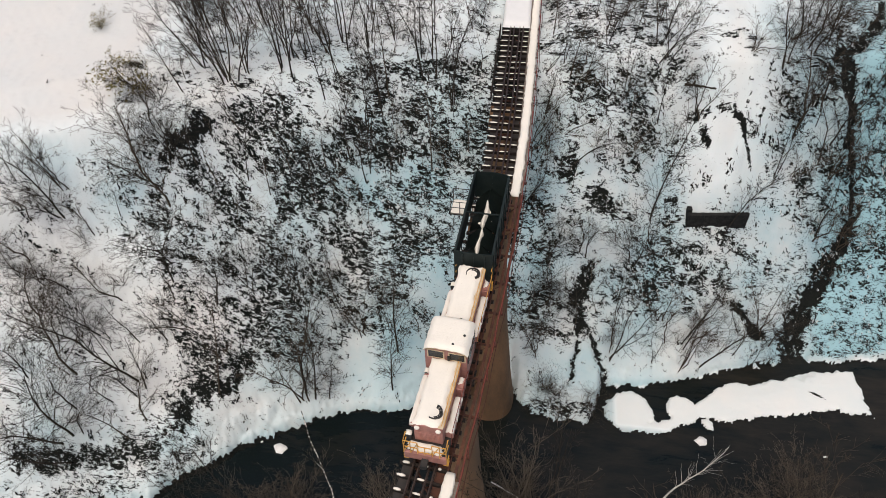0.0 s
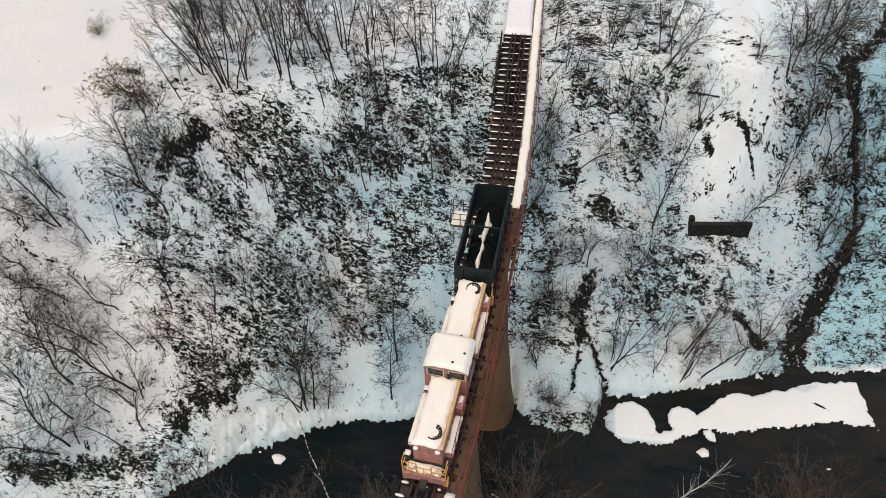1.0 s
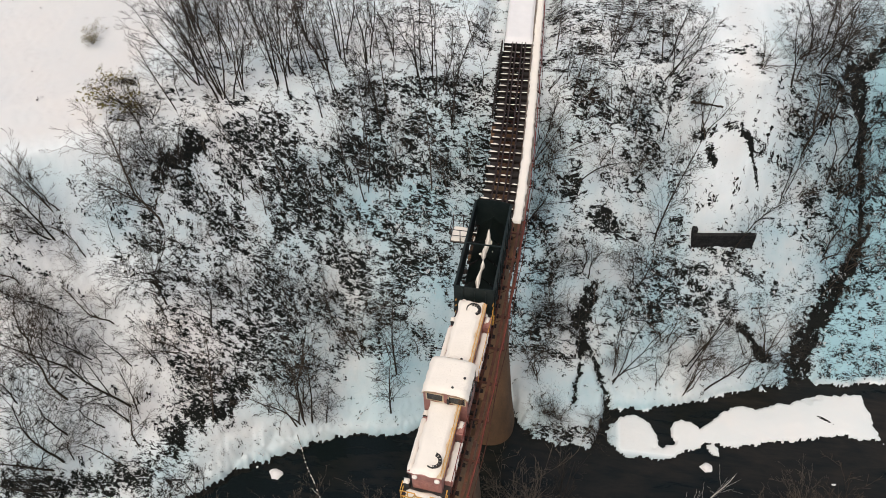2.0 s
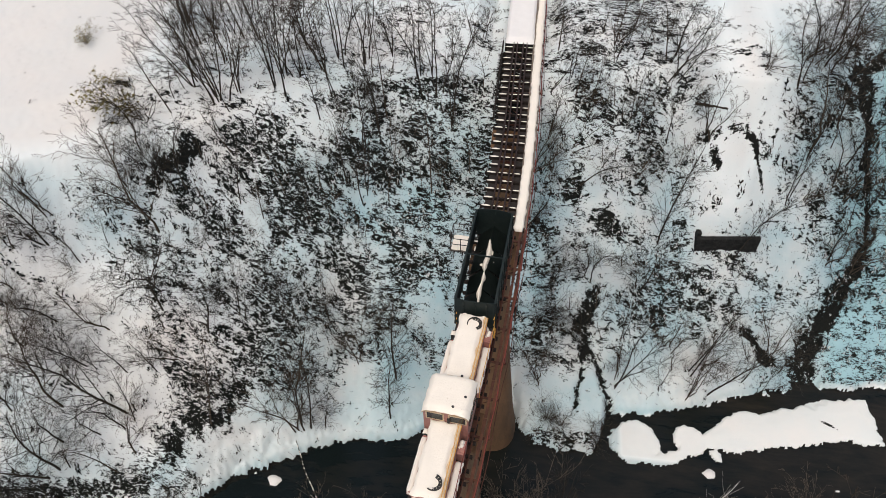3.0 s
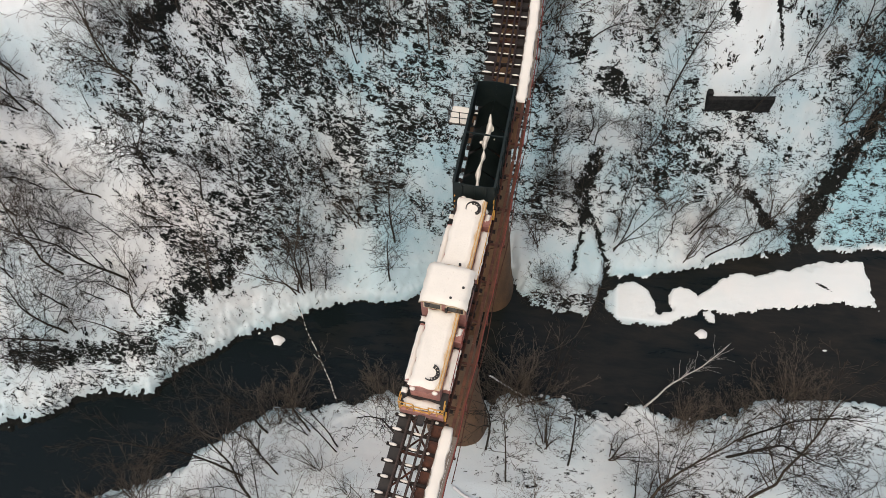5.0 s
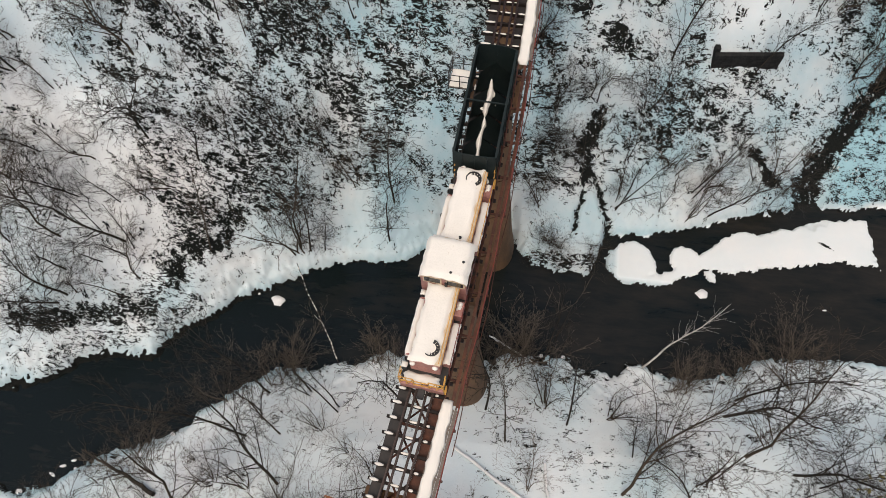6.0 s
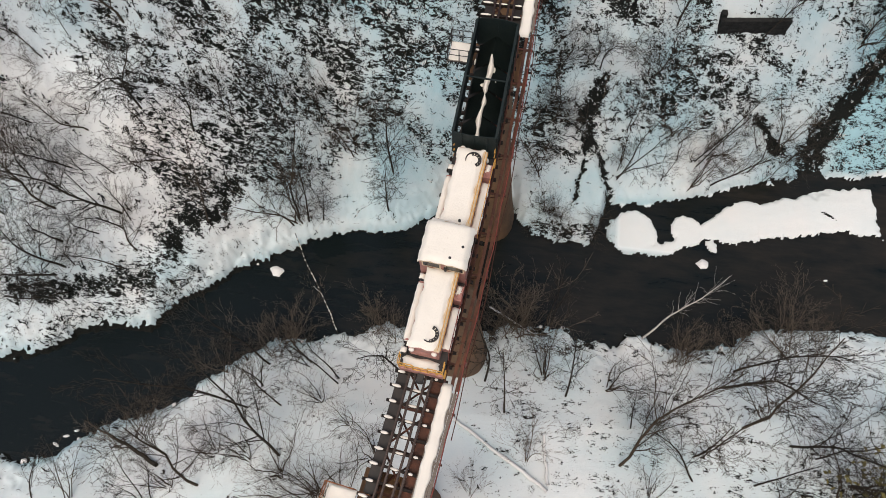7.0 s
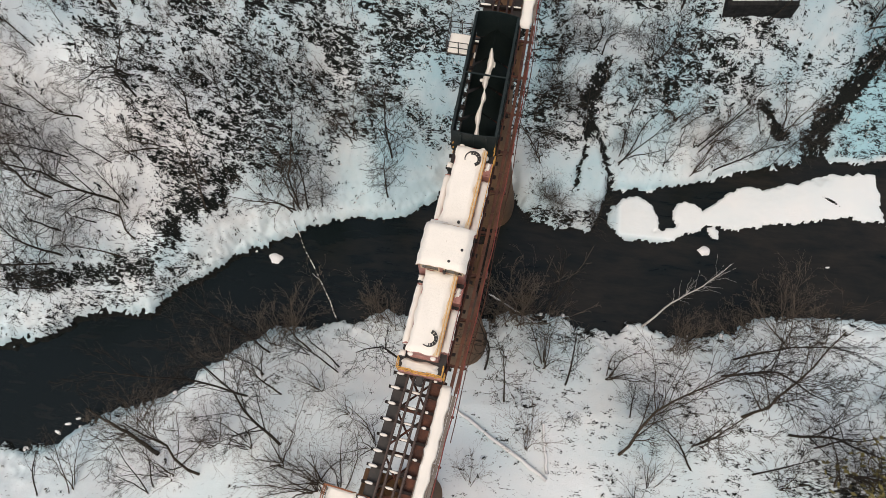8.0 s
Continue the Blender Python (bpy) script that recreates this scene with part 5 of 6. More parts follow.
STYLES = {
    "a": dict(kids=(14, 6, 3), ratio=(0.46, 0.50, 0.5), angle=(34, 36, 40), start=(0.30, 0.25, 0.2), wob=0.14, lean=0.7, up=0.07, taper=0.5, thin=0.52, r=0.0085),
    "b": dict(kids=(15, 5, 3), ratio=(0.34, 0.50, 0.5), angle=(38, 40, 40), start=(0.35, 0.25, 0.2), wob=0.07, lean=0.5, up=0.08, taper=0.55, thin=0.46, r=0.0080),
    "c": dict(kids=(17, 7, 4), ratio=(0.52, 0.50, 0.48), angle=(44, 44, 44), start=(0.16, 0.22, 0.2), wob=0.20, lean=0.65, up=0.05, taper=0.4, thin=0.56, r=0.0098),
    "f": dict(kids=(40, 5, 2), ratio=(0.35, 0.46, 0.45), angle=(52, 45, 40), start=(0.14, 0.15, 0.2), wob=0.11, lean=0.4, up=0.04, taper=0.5, thin=0.38, r=0.0085),
    "t": dict(kids=(9, 4, 2), ratio=(0.34, 0.5, 0.5), angle=(36, 40, 40), start=(0.22, 0.2, 0.2), wob=0.10, lean=0.7, up=0.07, taper=0.5, thin=0.5, r=0.0090),
    "r": dict(kids=(7, 4, 3), ratio=(0.55, 0.5, 0.45), angle=(30, 36, 40), start=(0.12, 0.2, 0.2), wob=0.11, lean=0.9, up=0.06, taper=0.3, thin=0.5, r=0.0055),
    "s": dict(kids=(6, 4, 2), ratio=(0.6, 0.5, 0.45), angle=(36, 38, 40), start=(0.08, 0.2, 0.2), wob=0.13, lean=1.2, up=0.05, taper=0.3, thin=0.52, r=0.0075),
    "e": dict(kids=(12, 7, 3), ratio=(0.55, 0.5, 0.5), angle=(52, 48, 45), start=(0.1, 0.2, 0.2), wob=0.15, lean=0.8, up=0.03, taper=0.4, thin=0.55, r=0.012),
}


def tubes_mesh(name, lines, mat, scale):
    """One mesh of tapered tubes; thick ones get six sides, twigs three."""
    vs, fs = [], []
    for pts, rad, level in lines:
        sides = 6 if level == 0 else 3
        base = len(vs)
        for i, p in enumerate(pts):
            d = (pts[min(i + 1, len(pts) - 1)] - pts[max(i - 1, 0)]).normalized()
            u = d.orthogonal().normalized()
            w = d.cross(u)
            for k in range(sides):
                a = 6.28319 * k / sides
                vs.append(tuple((p + (u * math.cos(a) + w * math.sin(a)) * rad[i]) * scale))
        for i in range(len(pts) - 1):
            for k in range(sides):
                a, b = base + i * sides + k, base + i * sides + (k + 1) % sides
                fs.append((a, b, b + sides, a + sides))
    me = bpy.data.meshes.new(name)
    me.from_pydata(vs, [], fs)
    me.materials.append(mat)
    me.shade_smooth()
    return me


TREE_WORDS = {
    "a": ("bare slender winter tree with dark upswept twigs", "tree"),
    "b": ("thin bare straight young tree in snow", "tree"),
    "c": ("bare spreading winter tree with heavy crooked limbs", "tree"),
    "f": ("bare feathery tree with fine level twigs", "tree"),
    "t": ("thin bare sapling rising from the snowy slope", "tree"),
    "r": ("tall pale-brown waterside shrub leaning over the river", "shrub"),
    "s": ("bare brown thicket shrub standing in snow", "shrub"),
    "e": ("olive-leaved bush keeping its withered leaves", "shrub"),
}
WOODS = {}


def wood_templates():
    for kind, style in STYLES.items():
        WOODS[kind] = []
        for v in range(3 if kind in "abc" else 2):
            rng = random.Random(hash((ord(kind), v)) & 0xFFFF)
            out = []
            stems = {"s": 6, "r": 4, "e": 3}.get(kind, (1, 3, 4)[v] if kind == "a" else (1, 2, 1)[v] if kind == "b" else 1)
            lean_style = dict(style, kids=(8, 5, 4))
            for k in range(stems):
                spread_out = 0.42 if kind in "se" else 0.2 if kind == "r" else 0.12
                d = Vector((rng.gauss(0, spread_out) if stems > 1 else 0, rng.gauss(0, spread_out) if stems > 1 else 0, 1)).normalized()
                limb(out, Vector((rng.gauss(0, 0.02), rng.gauss(0, 0.02), -0.03)) if stems > 1 else Vector((0, 0, -0.03)), d, 1.0 * (1 if k == 0 else rng.uniform(0.6, 0.95)), style["r"] * (0.8 if kind in "ab" and stems > 1 else 1), 3, rng, lean_style if kind in "ab" and stems > 1 else style)
            trunk = [o for o in out if o[2] == 0]
            crown = [o for o in out if o[2] > 0]
            mat = {"s": BARK_WARM, "r": PALE_TWIG, "f": BARK, "e": BARK_WARM}.get(kind, (BARK, BARK, BARK_WARM)[v % 3])
            parts = [("trunk", tubes_mesh("trunk", trunk, mat, 10.0)), ("crown", tubes_mesh("crown", crown, mat, 10.0))]
            if kind == "e":
                r2 = random.Random(v)
                vs, fs = [], []
                for pts, rad, level in crown:
                    if level < 3 or r2.random() < 0.55:
                        continue
                    for p in pts[1:]:
                        c = p * 10
                        for _ in range(1):
                            q = c + Vector((r2.gauss(0, 0.5), r2.gauss(0, 0.5), r2.gauss(0, 0.5)))
                            a, b = Vector((r2.gauss(0, 1), r2.gauss(0, 1), r2.gauss(0, 1))).normalized() * 0.34, Vector((r2.gauss(0, 1), r2.gauss(0, 1), r2.gauss(0, 1))).normalized() * 0.2
                            n0 = len(vs)
                            vs += [tuple(q - a), tuple(q + b + a * 0.1), tuple(q + a), tuple(q - b + a.cross(b) * 0.6)]
                            fs += [(n0, n0 + 1, n0 + 2), (n0, n0 + 2, n0 + 3)]
                me = bpy.data.meshes.new("leaves")
                me.from_pydata(vs, [], fs)
                me.materials.append(OLIVE)
                parts.append(("leaves", me))
            WOODS[kind].append(parts)


OLIVE = worn("withered_olive_leaf", (0.20, 0.16, 0.04), (0.11, 0.10, 0.035), 2.0, rough=0.8)
wood_templates()
tree_count = 0
tree_first = {}


def plant(x, y, dx, dy, dz, kind, sink=0.1):
    """A tree of that habit, from the ground at x, y towards its top."""
    global tree_count
    tree_count += 1
    m = tree_pose(x, y, dx, dy, dz, tree_count, sink)
    var = tree_count % len(WOODS[kind])
    key = (kind, var)
    if key in tree_first:
        first = tree_first[key]
        return copy_thing(first, m @ Matrix.Diagonal((1 / first.scale.x, 1 / first.scale.y, 1 / first.scale.z, 1)))
    words = TREE_WORDS[kind]
    root = empty(words[1], m, words[0], words[1], "bare trees of the valley" if words[1] == "tree" else "thicket shrubs")
    for nm, me in WOODS[kind][var]:
        ob = new(nm, me)
        ob.parent = root
    tree_first[key] = root
    return root


THICKET = []


def sapling(x, y, dx, dy, dz, kind, sink=0.1):
    """One stem more for the thicket that is joined below."""
    THICKET.append((tree_pose(x, y, dx, dy, dz, len(THICKET), sink), kind))


def build_thicket():
    vs, fs, base = [], [], 0
    cache = {}
    for k, (m, kind) in enumerate(THICKET):
        key = (kind, k % len(WOODS[kind]))
        if key not in cache:
            co, quads, first = [], [], 0
            for nm, me in WOODS[kind][key[1]]:
                a = np.empty(len(me.vertices) * 3)
                me.vertices.foreach_get("co", a)
                q = np.empty(len(me.loops), dtype=np.int32)
                me.loops.foreach_get("vertex_index", q)
                co.append(a.reshape(-1, 3))
                quads.append(q.reshape(-1, 4) + first)
                first += len(me.vertices)
            cache[key] = (np.concatenate(co), np.concatenate(quads))
        co, quads = cache[key]
        mm = np.array(m)
        vs.append(co @ mm[:3, :3].T + mm[:3, 3])
        fs.append(quads + base)
        base += len(co)
    me = bpy.data.meshes.new("thicket")
    me.from_pydata(np.concatenate(vs).tolist(), [], np.concatenate(fs).tolist())
    me.materials.append(BARK_WARM)
    me.shade_smooth()
    return tagged(new("thicket", me), "bare brown saplings and thicket between the taller trees", "thicket", kind="stuff")


def tree_pose(x, y, dx, dy, dz, k, sink):
    v = Vector((dx, dy, dz))
    ln = v.length
    turn = Vector((0, 0, 1)).rotation_difference(v.normalized()).to_matrix().to_4x4()
    spin = Matrix.Rotation(k * 2.4, 4, "Z")
    fat = 1.35 if ln < 6 else 1.05 if ln < 10 else 0.9
    return Matrix.Translation((x, y, land_z(x, y) - sink)) @ turn @ spin @ Matrix.Diagonal((ln / 10 * fat, ln / 10 * fat, ln / 10, 1))


for grove in (HILL_TREES, SLOPE_TREES, WEST_TREES, EAST_TREES, EAST_BANK, SOUTH_WEST, SOUTH_EAST, STREAM_SHRUBS):
    for x, y, dx, dy, dz, kind in grove:
        plant(x, y, dx, dy, dz, kind)

# saplings and thicket between the larger trees
rng = random.Random(12)
n = 0
while n < 95:
    x, y = rng.uniform(-40, 32), rng.uniform(28, 60)
    dn = y - float(along(NORTH_SHORE, x))
    if dn < 2 or (x < -27 and dn > 21) or abs(x - track_x(y)) < 2.6 or (10 < x < 22 and 45 < y < 51) or (16 < x < 22 and y > 51):
        continue
    kind = rng.choice("tttsb") if dn < 18 else rng.choice("ttb")
    h = rng.uniform(1.8, 4.2) if kind != "s" else rng.uniform(1.2, 2.4)
    sapling(x, y, rng.gauss(0, 0.3), rng.gauss(-0.3, 0.3), h, kind)
    n += 1
n = 0
while n < 20:
    x, y = rng.uniform(-36, 30), rng.uniform(8, 28)
    ds = float(along(SOUTH_SHORE, x)) - y
    if ds < 0.6 or abs(x - track_x(y)) < 2.6:
        continue
    sapling(x, y, rng.gauss(0, 0.3), rng.gauss(0.4, 0.3), rng.uniform(1.2, 3.2), rng.choice("stta"))
    n += 1


# more stems in the three thickest groves, and brown thicket along both banks
for count, x0, x1, y0, y1, h0, h1, kinds in ((16, -29, -4.5, 47, 57, 6.5, 9.0, "aab"), (9, 3.5, 13.5, 52, 60, 4.5, 6.5, "ab"), (10, 22, 31, 47, 62, 4.5, 7.5, "aca"), (4, -40, -27, 24, 36, 5, 8, "cca"), (8, -26, -10, 36, 47, 4, 6.5, "ab"), (16, -40, -28, 25, 37, 2.6, 5.0, "cac"), (12, -25, -5, 49, 55, 6.0, 9.0, "ab"), (5, -29, -26, 40, 47, 3.0, 5.0, "ca"), (10, 3, 14, 38, 46, 3.5, 6.0, "aac"), (6, 16, 24, 40.5, 46, 3.5, 5.5, "ac")):
    for _ in range(count):
        x, y = rng.uniform(x0, x1), rng.uniform(y0, y1)
        plant(x, y, rng.gauss(0.02 * x, 0.45), rng.gauss(-0.2, 0.3), rng.uniform(h0, h1), rng.choice(kinds))
for x0, x1, count, h in ((-27, -15, 5, 4.6), (-10, -5, 3, 3.6), (0.6, 6.5, 4, 4.0), (12.5, 16.5, 2, 2.6), (17.5, 27, 5, 3.4)):
    for _ in range(count):
        x = rng.uniform(x0, x1)
        plant(x, float(along(SOUTH_SHORE, x)) - rng.uniform(0.3, 1.4), rng.gauss(0, 0.5), rng.uniform(0.4, 1.8), h * rng.uniform(0.7, 1.2), "r")
for _ in range(12):
    y = rng.uniform(38, 54)
    plant(track_x(y) + rng.uniform(2.2, 5.5), y, rng.uniform(0.8, 2.4), rng.gauss(0.4, 0.6), rng.uniform(2.4, 4.8), rng.choice("saac"))
for _ in range(12):
    x = rng.uniform(2.8, 9.0)
    sapling(x, float(along(NORTH_SHORE, x)) + rng.uniform(0.5, 2.4), rng.gauss(0, 0.4), rng.gauss(-0.2, 0.3), rng.uniform(1.3, 2.4), "s")


n = 0
while n < 95:
    x, y = rng.uniform(-31, 31), rng.uniform(44, 60)
    dn = y - float(along(NORTH_SHORE, x))
    if dn < 13 or abs(x - track_x(y)) < 2.4 or (15.5 < x < 21.5 and rng.random() < 0.85):
        continue
    sapling(x, y, rng.gauss(0.03 * x + 0.3, 0.5), rng.gauss(-0.2, 0.4), rng.uniform(1.6, 4.2), rng.choice("tttsb"))
    n += 1


build_thicket()


# ---- dead bramble, fern and leaf tufts that stick out of the snow ----
def build_brush():
    r = np.random.RandomState(5)
    N = 150000
    x, y = r.uniform(-46, 36, N), r.uniform(8, 64, N)
    z, lit = land(x, y)
    clump = 0.5 + 0.5 * wave(x, y, 0.5, 22) + 0.4 * wave(x, y, 1.1, 23)
    keep = (r.uniform(0, 1, N) < np.where(lit < 0.05, 0.0, np.clip((lit - 0.14) * 1.4, 0.004, 0.5)) * np.clip(clump, 0.08, 1.2) * np.where(y < along(SOUTH_SHORE, x), 0.25, 0.50)) & (lit < 1) & (z > 0.25) & (np.abs(x + 1.2) > 0.8)
    x, y, z = x[keep], y[keep], z[keep]
    e = 0.1
    gx, gy = (land(x + e, y)[0] - z) / e, (land(x, y + e)[0] - z) / e
    leaves = 7
    big = np.repeat(r.uniform(0.6, 1.0, len(x)) + 0.7 * r.uniform(0, 1, len(x)) ** 4, leaves)
    lean = np.repeat(0.5 * wave(x, y, 0.12, 27) + r.normal(0, 0.9, len(x)), leaves)
    x, y, z, gx, gy = (np.repeat(v, leaves) for v in (x, y, z, gx, gy))
    n = len(x)
    # leaves spring from round the clump's foot, most of them along its lie
    ang = lean + r.normal(0, 0.75, n) + np.pi * r.randint(0, 2, n)
    fx, fy = r.normal(0, 0.10, n) * big, r.normal(0, 0.07, n) * big
    size = r.uniform(0.09, 0.22, n) * big
    wid = size * r.uniform(0.10, 0.24, n)
    rise = r.uniform(0.03, 0.16, n) * big
    bend = 0.3 * size * r.normal(0, 1, n)
    ca, sa = np.cos(ang), np.sin(ang)
    rows = []
    for t, w, h in ((0.0, 0.25, 0.1), (0.0, -0.25, 0.1), (0.45, -1.0, 1.0), (0.45, 1.0, 0.85), (1.0, 0.0, 0.45)):
        across = wid * w + bend * t * t
        dx, dy = fx + ca * size * t - sa * across, fy + sa * size * t + ca * across
        rows.append(np.stack([x + dx, y + dy, z + gx * dx + gy * dy + 0.015 + rise * h], 1))
    co = np.stack(rows, 1).reshape(-1, 3)
    b = (np.arange(n) * 5)[:, None]
    faces = (b + np.array([[0, 1, 2, 3]])).tolist() + (b + np.array([[3, 2, 4]])).tolist()
    me = bpy.data.meshes.new("undergrowth")
    me.from_pydata(co.tolist(), [], faces)
    me.materials.append(LITTER)
    return tagged(new("undergrowth", me), "dark dead bramble and leaf tufts poking through snow", "undergrowth", kind="stuff")


build_brush()


# ---- fallen trunks, ruin, ice ----
def log(name, pts, r0, r1, mat, label, category, snow=0.0, branches=0, seed=1, tag_group="", dotted=False, twig=0.5):
    root = empty(name, pose(*pts[0]), label, category, tag_group)
    o = Vector(pts[0])
    rr = random.Random(seed)
    n = 12
    line = []
    for i in range(n + 1):
        t = i / n * (len(pts) - 1)
        k = min(len(pts) - 2, int(t))
        p = Vector(pts[k]).lerp(Vector(pts[k + 1]), t - k) - o
        line.append(p + Vector((rr.gauss(0, 0.03), rr.gauss(0, 0.03), rr.gauss(0, 0.02))))
    rad = [r0 + (r1 - r0) * i / n for i in range(n + 1)]
    bm = bmesh.new()
    tube(bm, line, rad, 8)
    part("trunk", bm, mat, root, smooth=True)
    if snow and dotted:
        t = 0.3
        while t < n - 0.6:
            i, f = int(t), t - int(t)
            p = line[i].lerp(line[i + 1], f)
            d = (line[i + 1] - line[i]) * rr.uniform(0.12, 0.42)
            bm = bmesh.new()
            up = Vector((0, 0, rad[i] * 0.7))
            w = rad[i] * snow * rr.uniform(0.7, 1.1)
            tube(bm, [p + up, p + d * 0.5 + up, p + d + up], [w * 0.5, w, w * 0.4], 6)
            part("snow", bm, SNOW, root, smooth=True)
            t += rr.uniform(0.3, 0.75)
    elif snow:
        bm = bmesh.new()
        tube(bm, [p + Vector((0, 0, rad[i] * 0.55)) for i, p in enumerate(line)], [max(0.02, v * snow * rr.uniform(0.75, 1.15)) for v in rad], 8)
        part("snow", bm, SNOW_ICE, root, smooth=True)
    for k in range(branches):
        i = rr.randint(4, n - 1)
        d = (line[i] - line[i - 1]).normalized()
        side = Vector((rr.gauss(0, 1), rr.gauss(0, 1), abs(rr.gauss(0.3, 0.6)))).normalized()
        q = [line[i]]
        for j in range(4):
            d2 = (d * 0.8 + side * 0.8 + Vector((rr.gauss(0, 0.2), rr.gauss(0, 0.2), rr.gauss(0.1, 0.2)))).normalized()
            q.append(q[-1] + d2 * rr.uniform(0.25, 0.5))
        bm = bmesh.new()
        tube(bm, q, [rad[i] * twig, rad[i] * twig * 0.8, rad[i] * twig * 0.6, rad[i] * twig * 0.44, 0.008], 5)
        part("branch", bm, mat, root, smooth=True)
        if snow and k % 2 == 0:
            bm = bmesh.new()
            tube(bm, [p + Vector((0, 0, 0.02)) for p in q[:4]], [rad[i] * 0.42, rad[i] * 0.4, rad[i] * 0.3, 0.015], 5)
            part("branch_snow", bm, SNOW, root, smooth=True)
    return root


log("fallen_birch", [(12.3, 25.5, 1.0), (14.4, 27.6, 1.5), (16.6, 29.0, 2.0), (18.6, 30.9, 2.6)], 0.085, 0.022, BIRCH, "pale fallen birch leaning out over the river", "fallen tree", 0.0, 24, 3, twig=0.3)
log("fallen_tree", [(-11.35, 23.3, 0.55), (-13.2, 26.2, 0.35), (-15.1, 28.9, 0.45), (-16.4, 31.1, 1.0)], 0.05, 0.028, BARK, "thin snow-dusted trunk fallen across the river", "fallen tree", 1.5, 2, 5, dotted=True)
log("snowy_log", [(-1.4, 17.35, land_z(-1.4, 17.35) + 0.15), (2.0, 15.3, land_z(2, 15.3) + 0.15), (5.5, 13.2, land_z(5.5, 13.2) + 0.15)], 0.09, 0.11, BARK, "long fallen log under a ridge of snow", "log", 1.25, 0, 7, "fallen logs")
log("snowy_log", [(5.05, 16.9, land_z(5.05, 16.9) + 0.12), (5.5, 13.6, land_z(5.5, 13.6) + 0.12)], 0.08, 0.09, BARK, "short fallen log under a ridge of snow", "log", 1.2, 0, 8, "fallen logs")
log("snowy_log", [(0.3, 26.9, 0.35), (2.2, 26.0, 0.45), (4.1, 24.9, 0.7)], 0.07, 0.04, BARK, "snow-capped branch lying at the river bank", "log", 1.2, 3, 9, "fallen logs")
log("dark_log", [(13.9, 54.7, land_z(13.9, 54.7) + 0.06), (16.3, 53.9, land_z(16.3, 53.9) + 0.06)], 0.12, 0.08, BARK, "dark bare log lying in open snow", "log", 0.0, 0, 10, "fallen logs")
log("fallen_limb", [(-22.2, 11.6, land_z(-22.2, 11.6) + 0.2), (-26, 13.0, land_z(-26, 13.0) + 0.5), (-29.5, 14.2, 0.8)], 0.16, 0.06, BARK, "dark limb fallen on the snowy river bank", "fallen tree", 0.0, 9, 11)


def build_ruin():
    root = empty("ruined_wall", pose(15.35, 47.75, 10.2, 0, 0, 6), "low near-black ruined wall corner in the snow", "wall")
    rr = random.Random(2)

    def course(name, x0, x1, y0, y1, z0, z1):
        bm = bmesh.new()
        box(bm, x0, x1, y0, y1, z0, z1, 0.02)
        for v in bm.verts:
            v.co += Vector((rr.gauss(0, 0.012), rr.gauss(0, 0.012), rr.gauss(0, 0.012)))
        part(name, bm, STONE, root)

    for row in range(4):
        x = 0.0
        while x < 5.1:
            w = min(rr.uniform(0.45, 0.8), 5.2 - x)
            course("stone", x, x + w - 0.015, 0, 0.4, row * 0.38 - 0.3, row * 0.38 + 0.37 - 0.3)
            x += w
        y = 0.42
        while y < 2.6:
            w = rr.uniform(0.4, 0.6)
            if row * 0.38 < 1.3 - 0.25 * y:
                course("stone", 0, max(0.10, 0.42 - 0.13 * y), y, y + w - 0.015, row * 0.38, row * 0.38 + 0.37)
            y += w


build_ruin()


def floe(x, y, r, seed, label, wide=0.75):
    rr = random.Random(seed)
    bm = bmesh.new()
    n = 14
    lo, hi, top = [], [], None
    for k in range(n):
        a = 2 * math.pi * k / n
        q = r * rr.uniform(0.8, 1.15)
        lo.append(bm.verts.new((q * math.cos(a), q * wide * math.sin(a), -0.05)))
        hi.append(bm.verts.new((q * 0.9 * math.cos(a), q * 0.9 * wide * math.sin(a), 0.13 if r > 0.35 else 0.05)))
    top = bm.verts.new((0, 0, 0.19 if r > 0.35 else 0.07))
    for k in range(n):
        bm.faces.new((lo[k], lo[(k + 1) % n], hi[(k + 1) % n], hi[k]))
        bm.faces.new((hi[k], hi[(k + 1) % n], top))
    ob = part("ice_floe", bm, SNOW_ICE, None, label, True)
    ob.matrix_world = pose(x, y, 0.0, 0, 0, rr.uniform(-40, 20))
    return tagged(ob, label, "ice floe", "ice floes")


floe(-17.5, 28.0, 0.62, 1, "small rounded snow-covered ice floe on dark water")
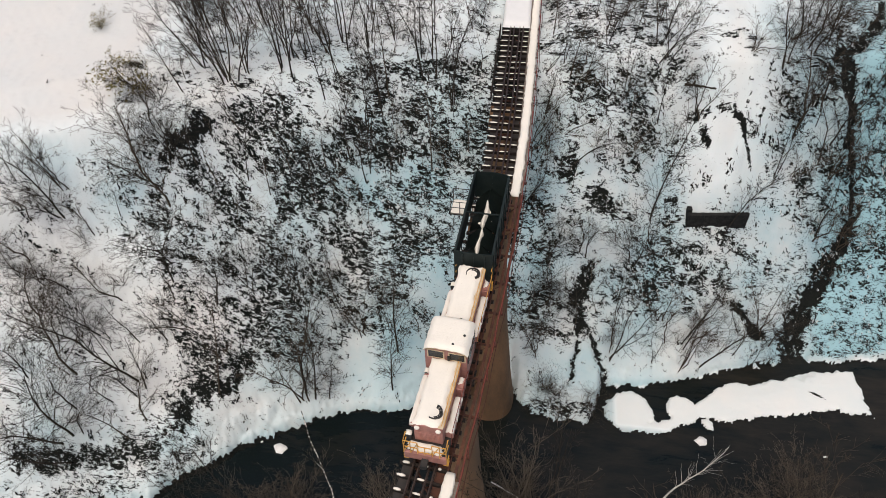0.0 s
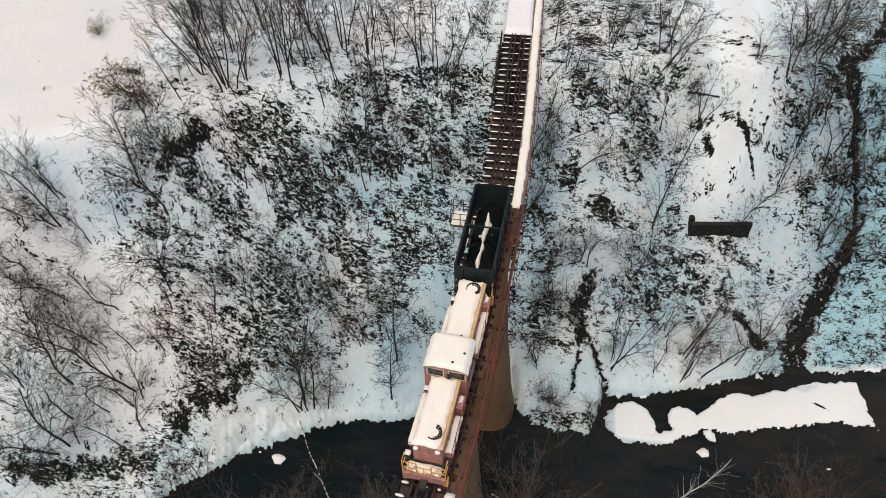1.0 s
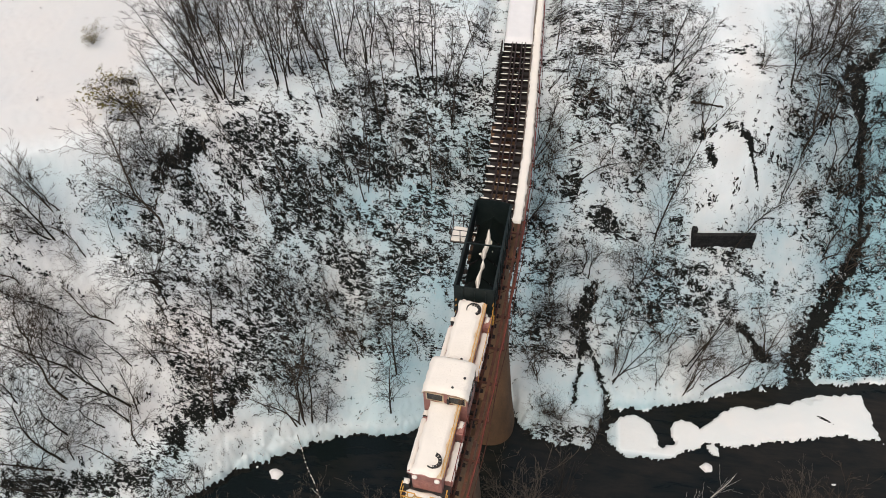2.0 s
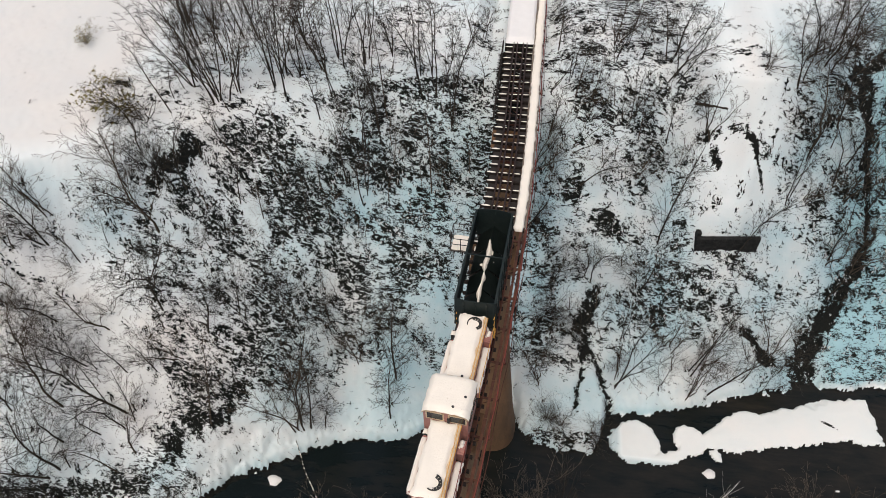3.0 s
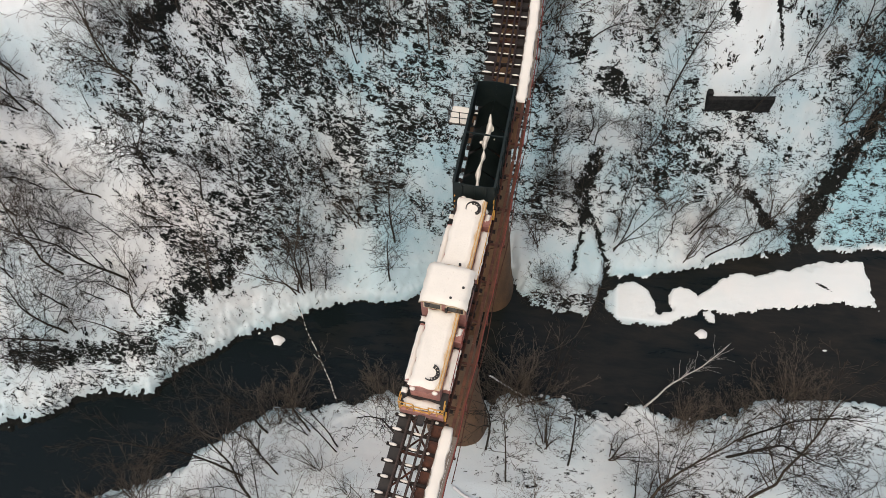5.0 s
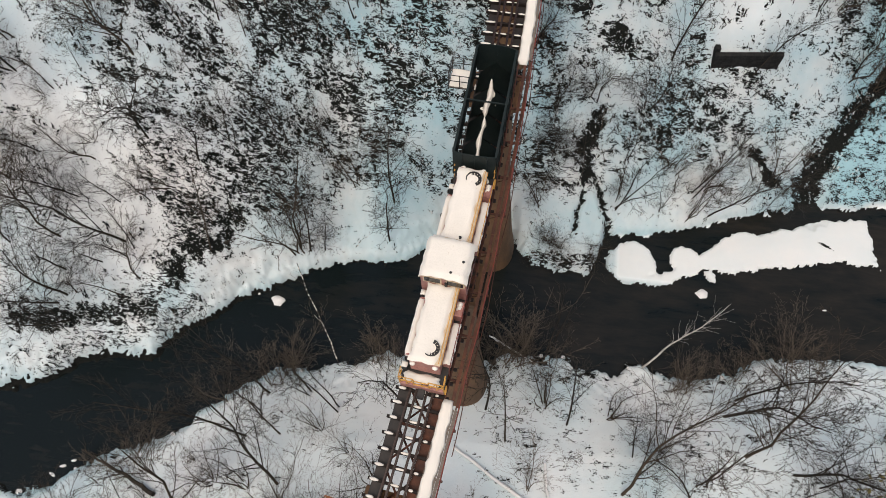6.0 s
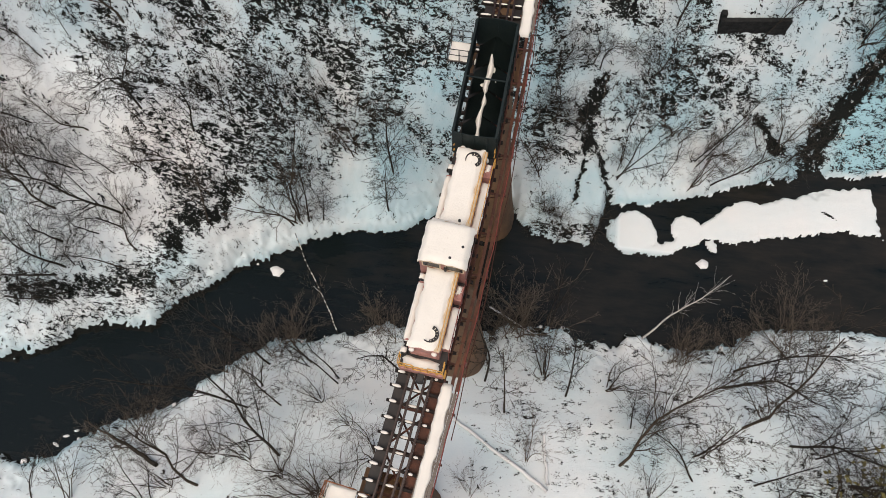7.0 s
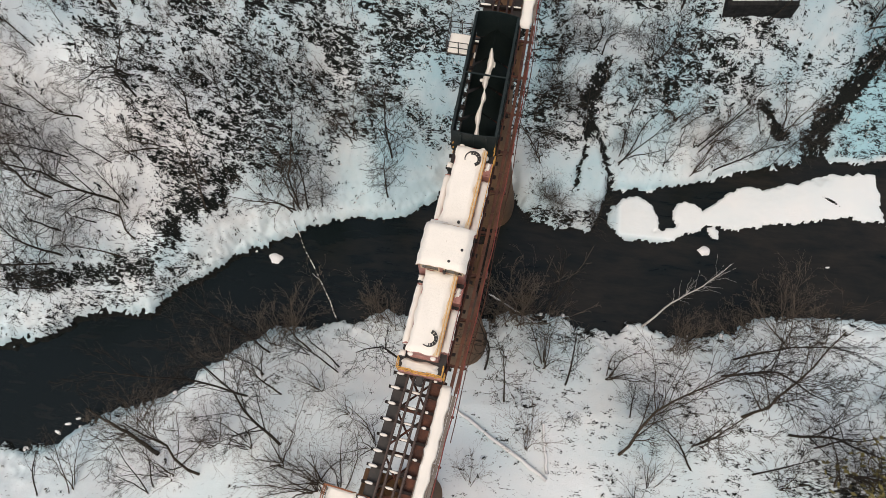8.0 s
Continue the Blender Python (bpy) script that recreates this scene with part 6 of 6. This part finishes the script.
# flat white slivers: the first stands in for ripples, the rest for snow lumps
for x, y, r, k in ((27.1, 32.4, 0.2, 10), (-30.9, 12.9, 0.3, 13), (-30.2, 13.4, 0.24, 14), (-31.5, 12.2, 0.3, 15)):
    floe(x, y, r, k, "flat white sliver for ripple or snow lump in the shallows", 0.4)
floe(17.3, 32.7, 0.55, 3, "small snow-covered ice floe beside the larger ice")


def stones():
    """Snow-capped stones along both shores."""
    rr = random.Random(31)
    protos = []
    for k in range(4):
        bm = bmesh.new()
        bmesh.ops.create_icosphere(bm, subdivisions=2, radius=1)
        for v in bm.verts:
            v.co *= 1 + 0.16 * noise.noise(v.co * 1.6 + Vector((k * 7, 0, 0)))
            v.co.z *= 0.6
        me = mesh_from(bm, "rock", STONE, True)
        bm = bmesh.new()
        bmesh.ops.create_icosphere(bm, subdivisions=2, radius=1)
        for v in bm.verts:
            v.co *= 1 + 0.14 * noise.noise(v.co * 1.6 + Vector((k * 7, 0, 0)))
            v.co.z = v.co.z * 0.40 + 0.26
            v.co *= 1 + 0.25 * noise.noise(v.co * 2.7 + Vector((3, k * 5, 0)))
            v.co.x *= 0.97
            v.co.y *= 0.97
        protos.append((me, mesh_from(bm, "snow_cap", SNOW_ICE, True)))
    first = {}
    n = 0
    while n < 22:
        x = rr.uniform(-36, 30)
        south = rr.random() < 0.62
        y = float(along(SOUTH_SHORE if south else NORTH_SHORE, x)) + rr.gauss(0.05, 0.2) * (1 if south else -1)
        if abs(x - track_x(y)) < 2.5 or (not south and x > 2):
            continue
        s = rr.uniform(0.06, 0.13) if n % 3 else rr.uniform(0.13, 0.26)
        m = pose(x, y, max(0.02, min(0.35, land_z(x, y))) + 0.02, 0, 0, rr.uniform(0, 360)) @ Matrix.Diagonal((s * rr.uniform(0.8, 1.4), s, s, 1))
        k = n % 4
        if k in first:
            copy_thing(first[k], m @ Matrix.Diagonal((1 / first[k].scale.x, 1 / first[k].scale.y, 1 / first[k].scale.z, 1)))
        else:
            root = empty("stone", m, "snow-capped dark stone at the water's edge", "stone", "river stones")
            for nm, me in zip(("rock", "snow_cap"), protos[k]):
                ob = new(nm, me)
                ob.parent = root
            first[k] = root
        n += 1


stones()
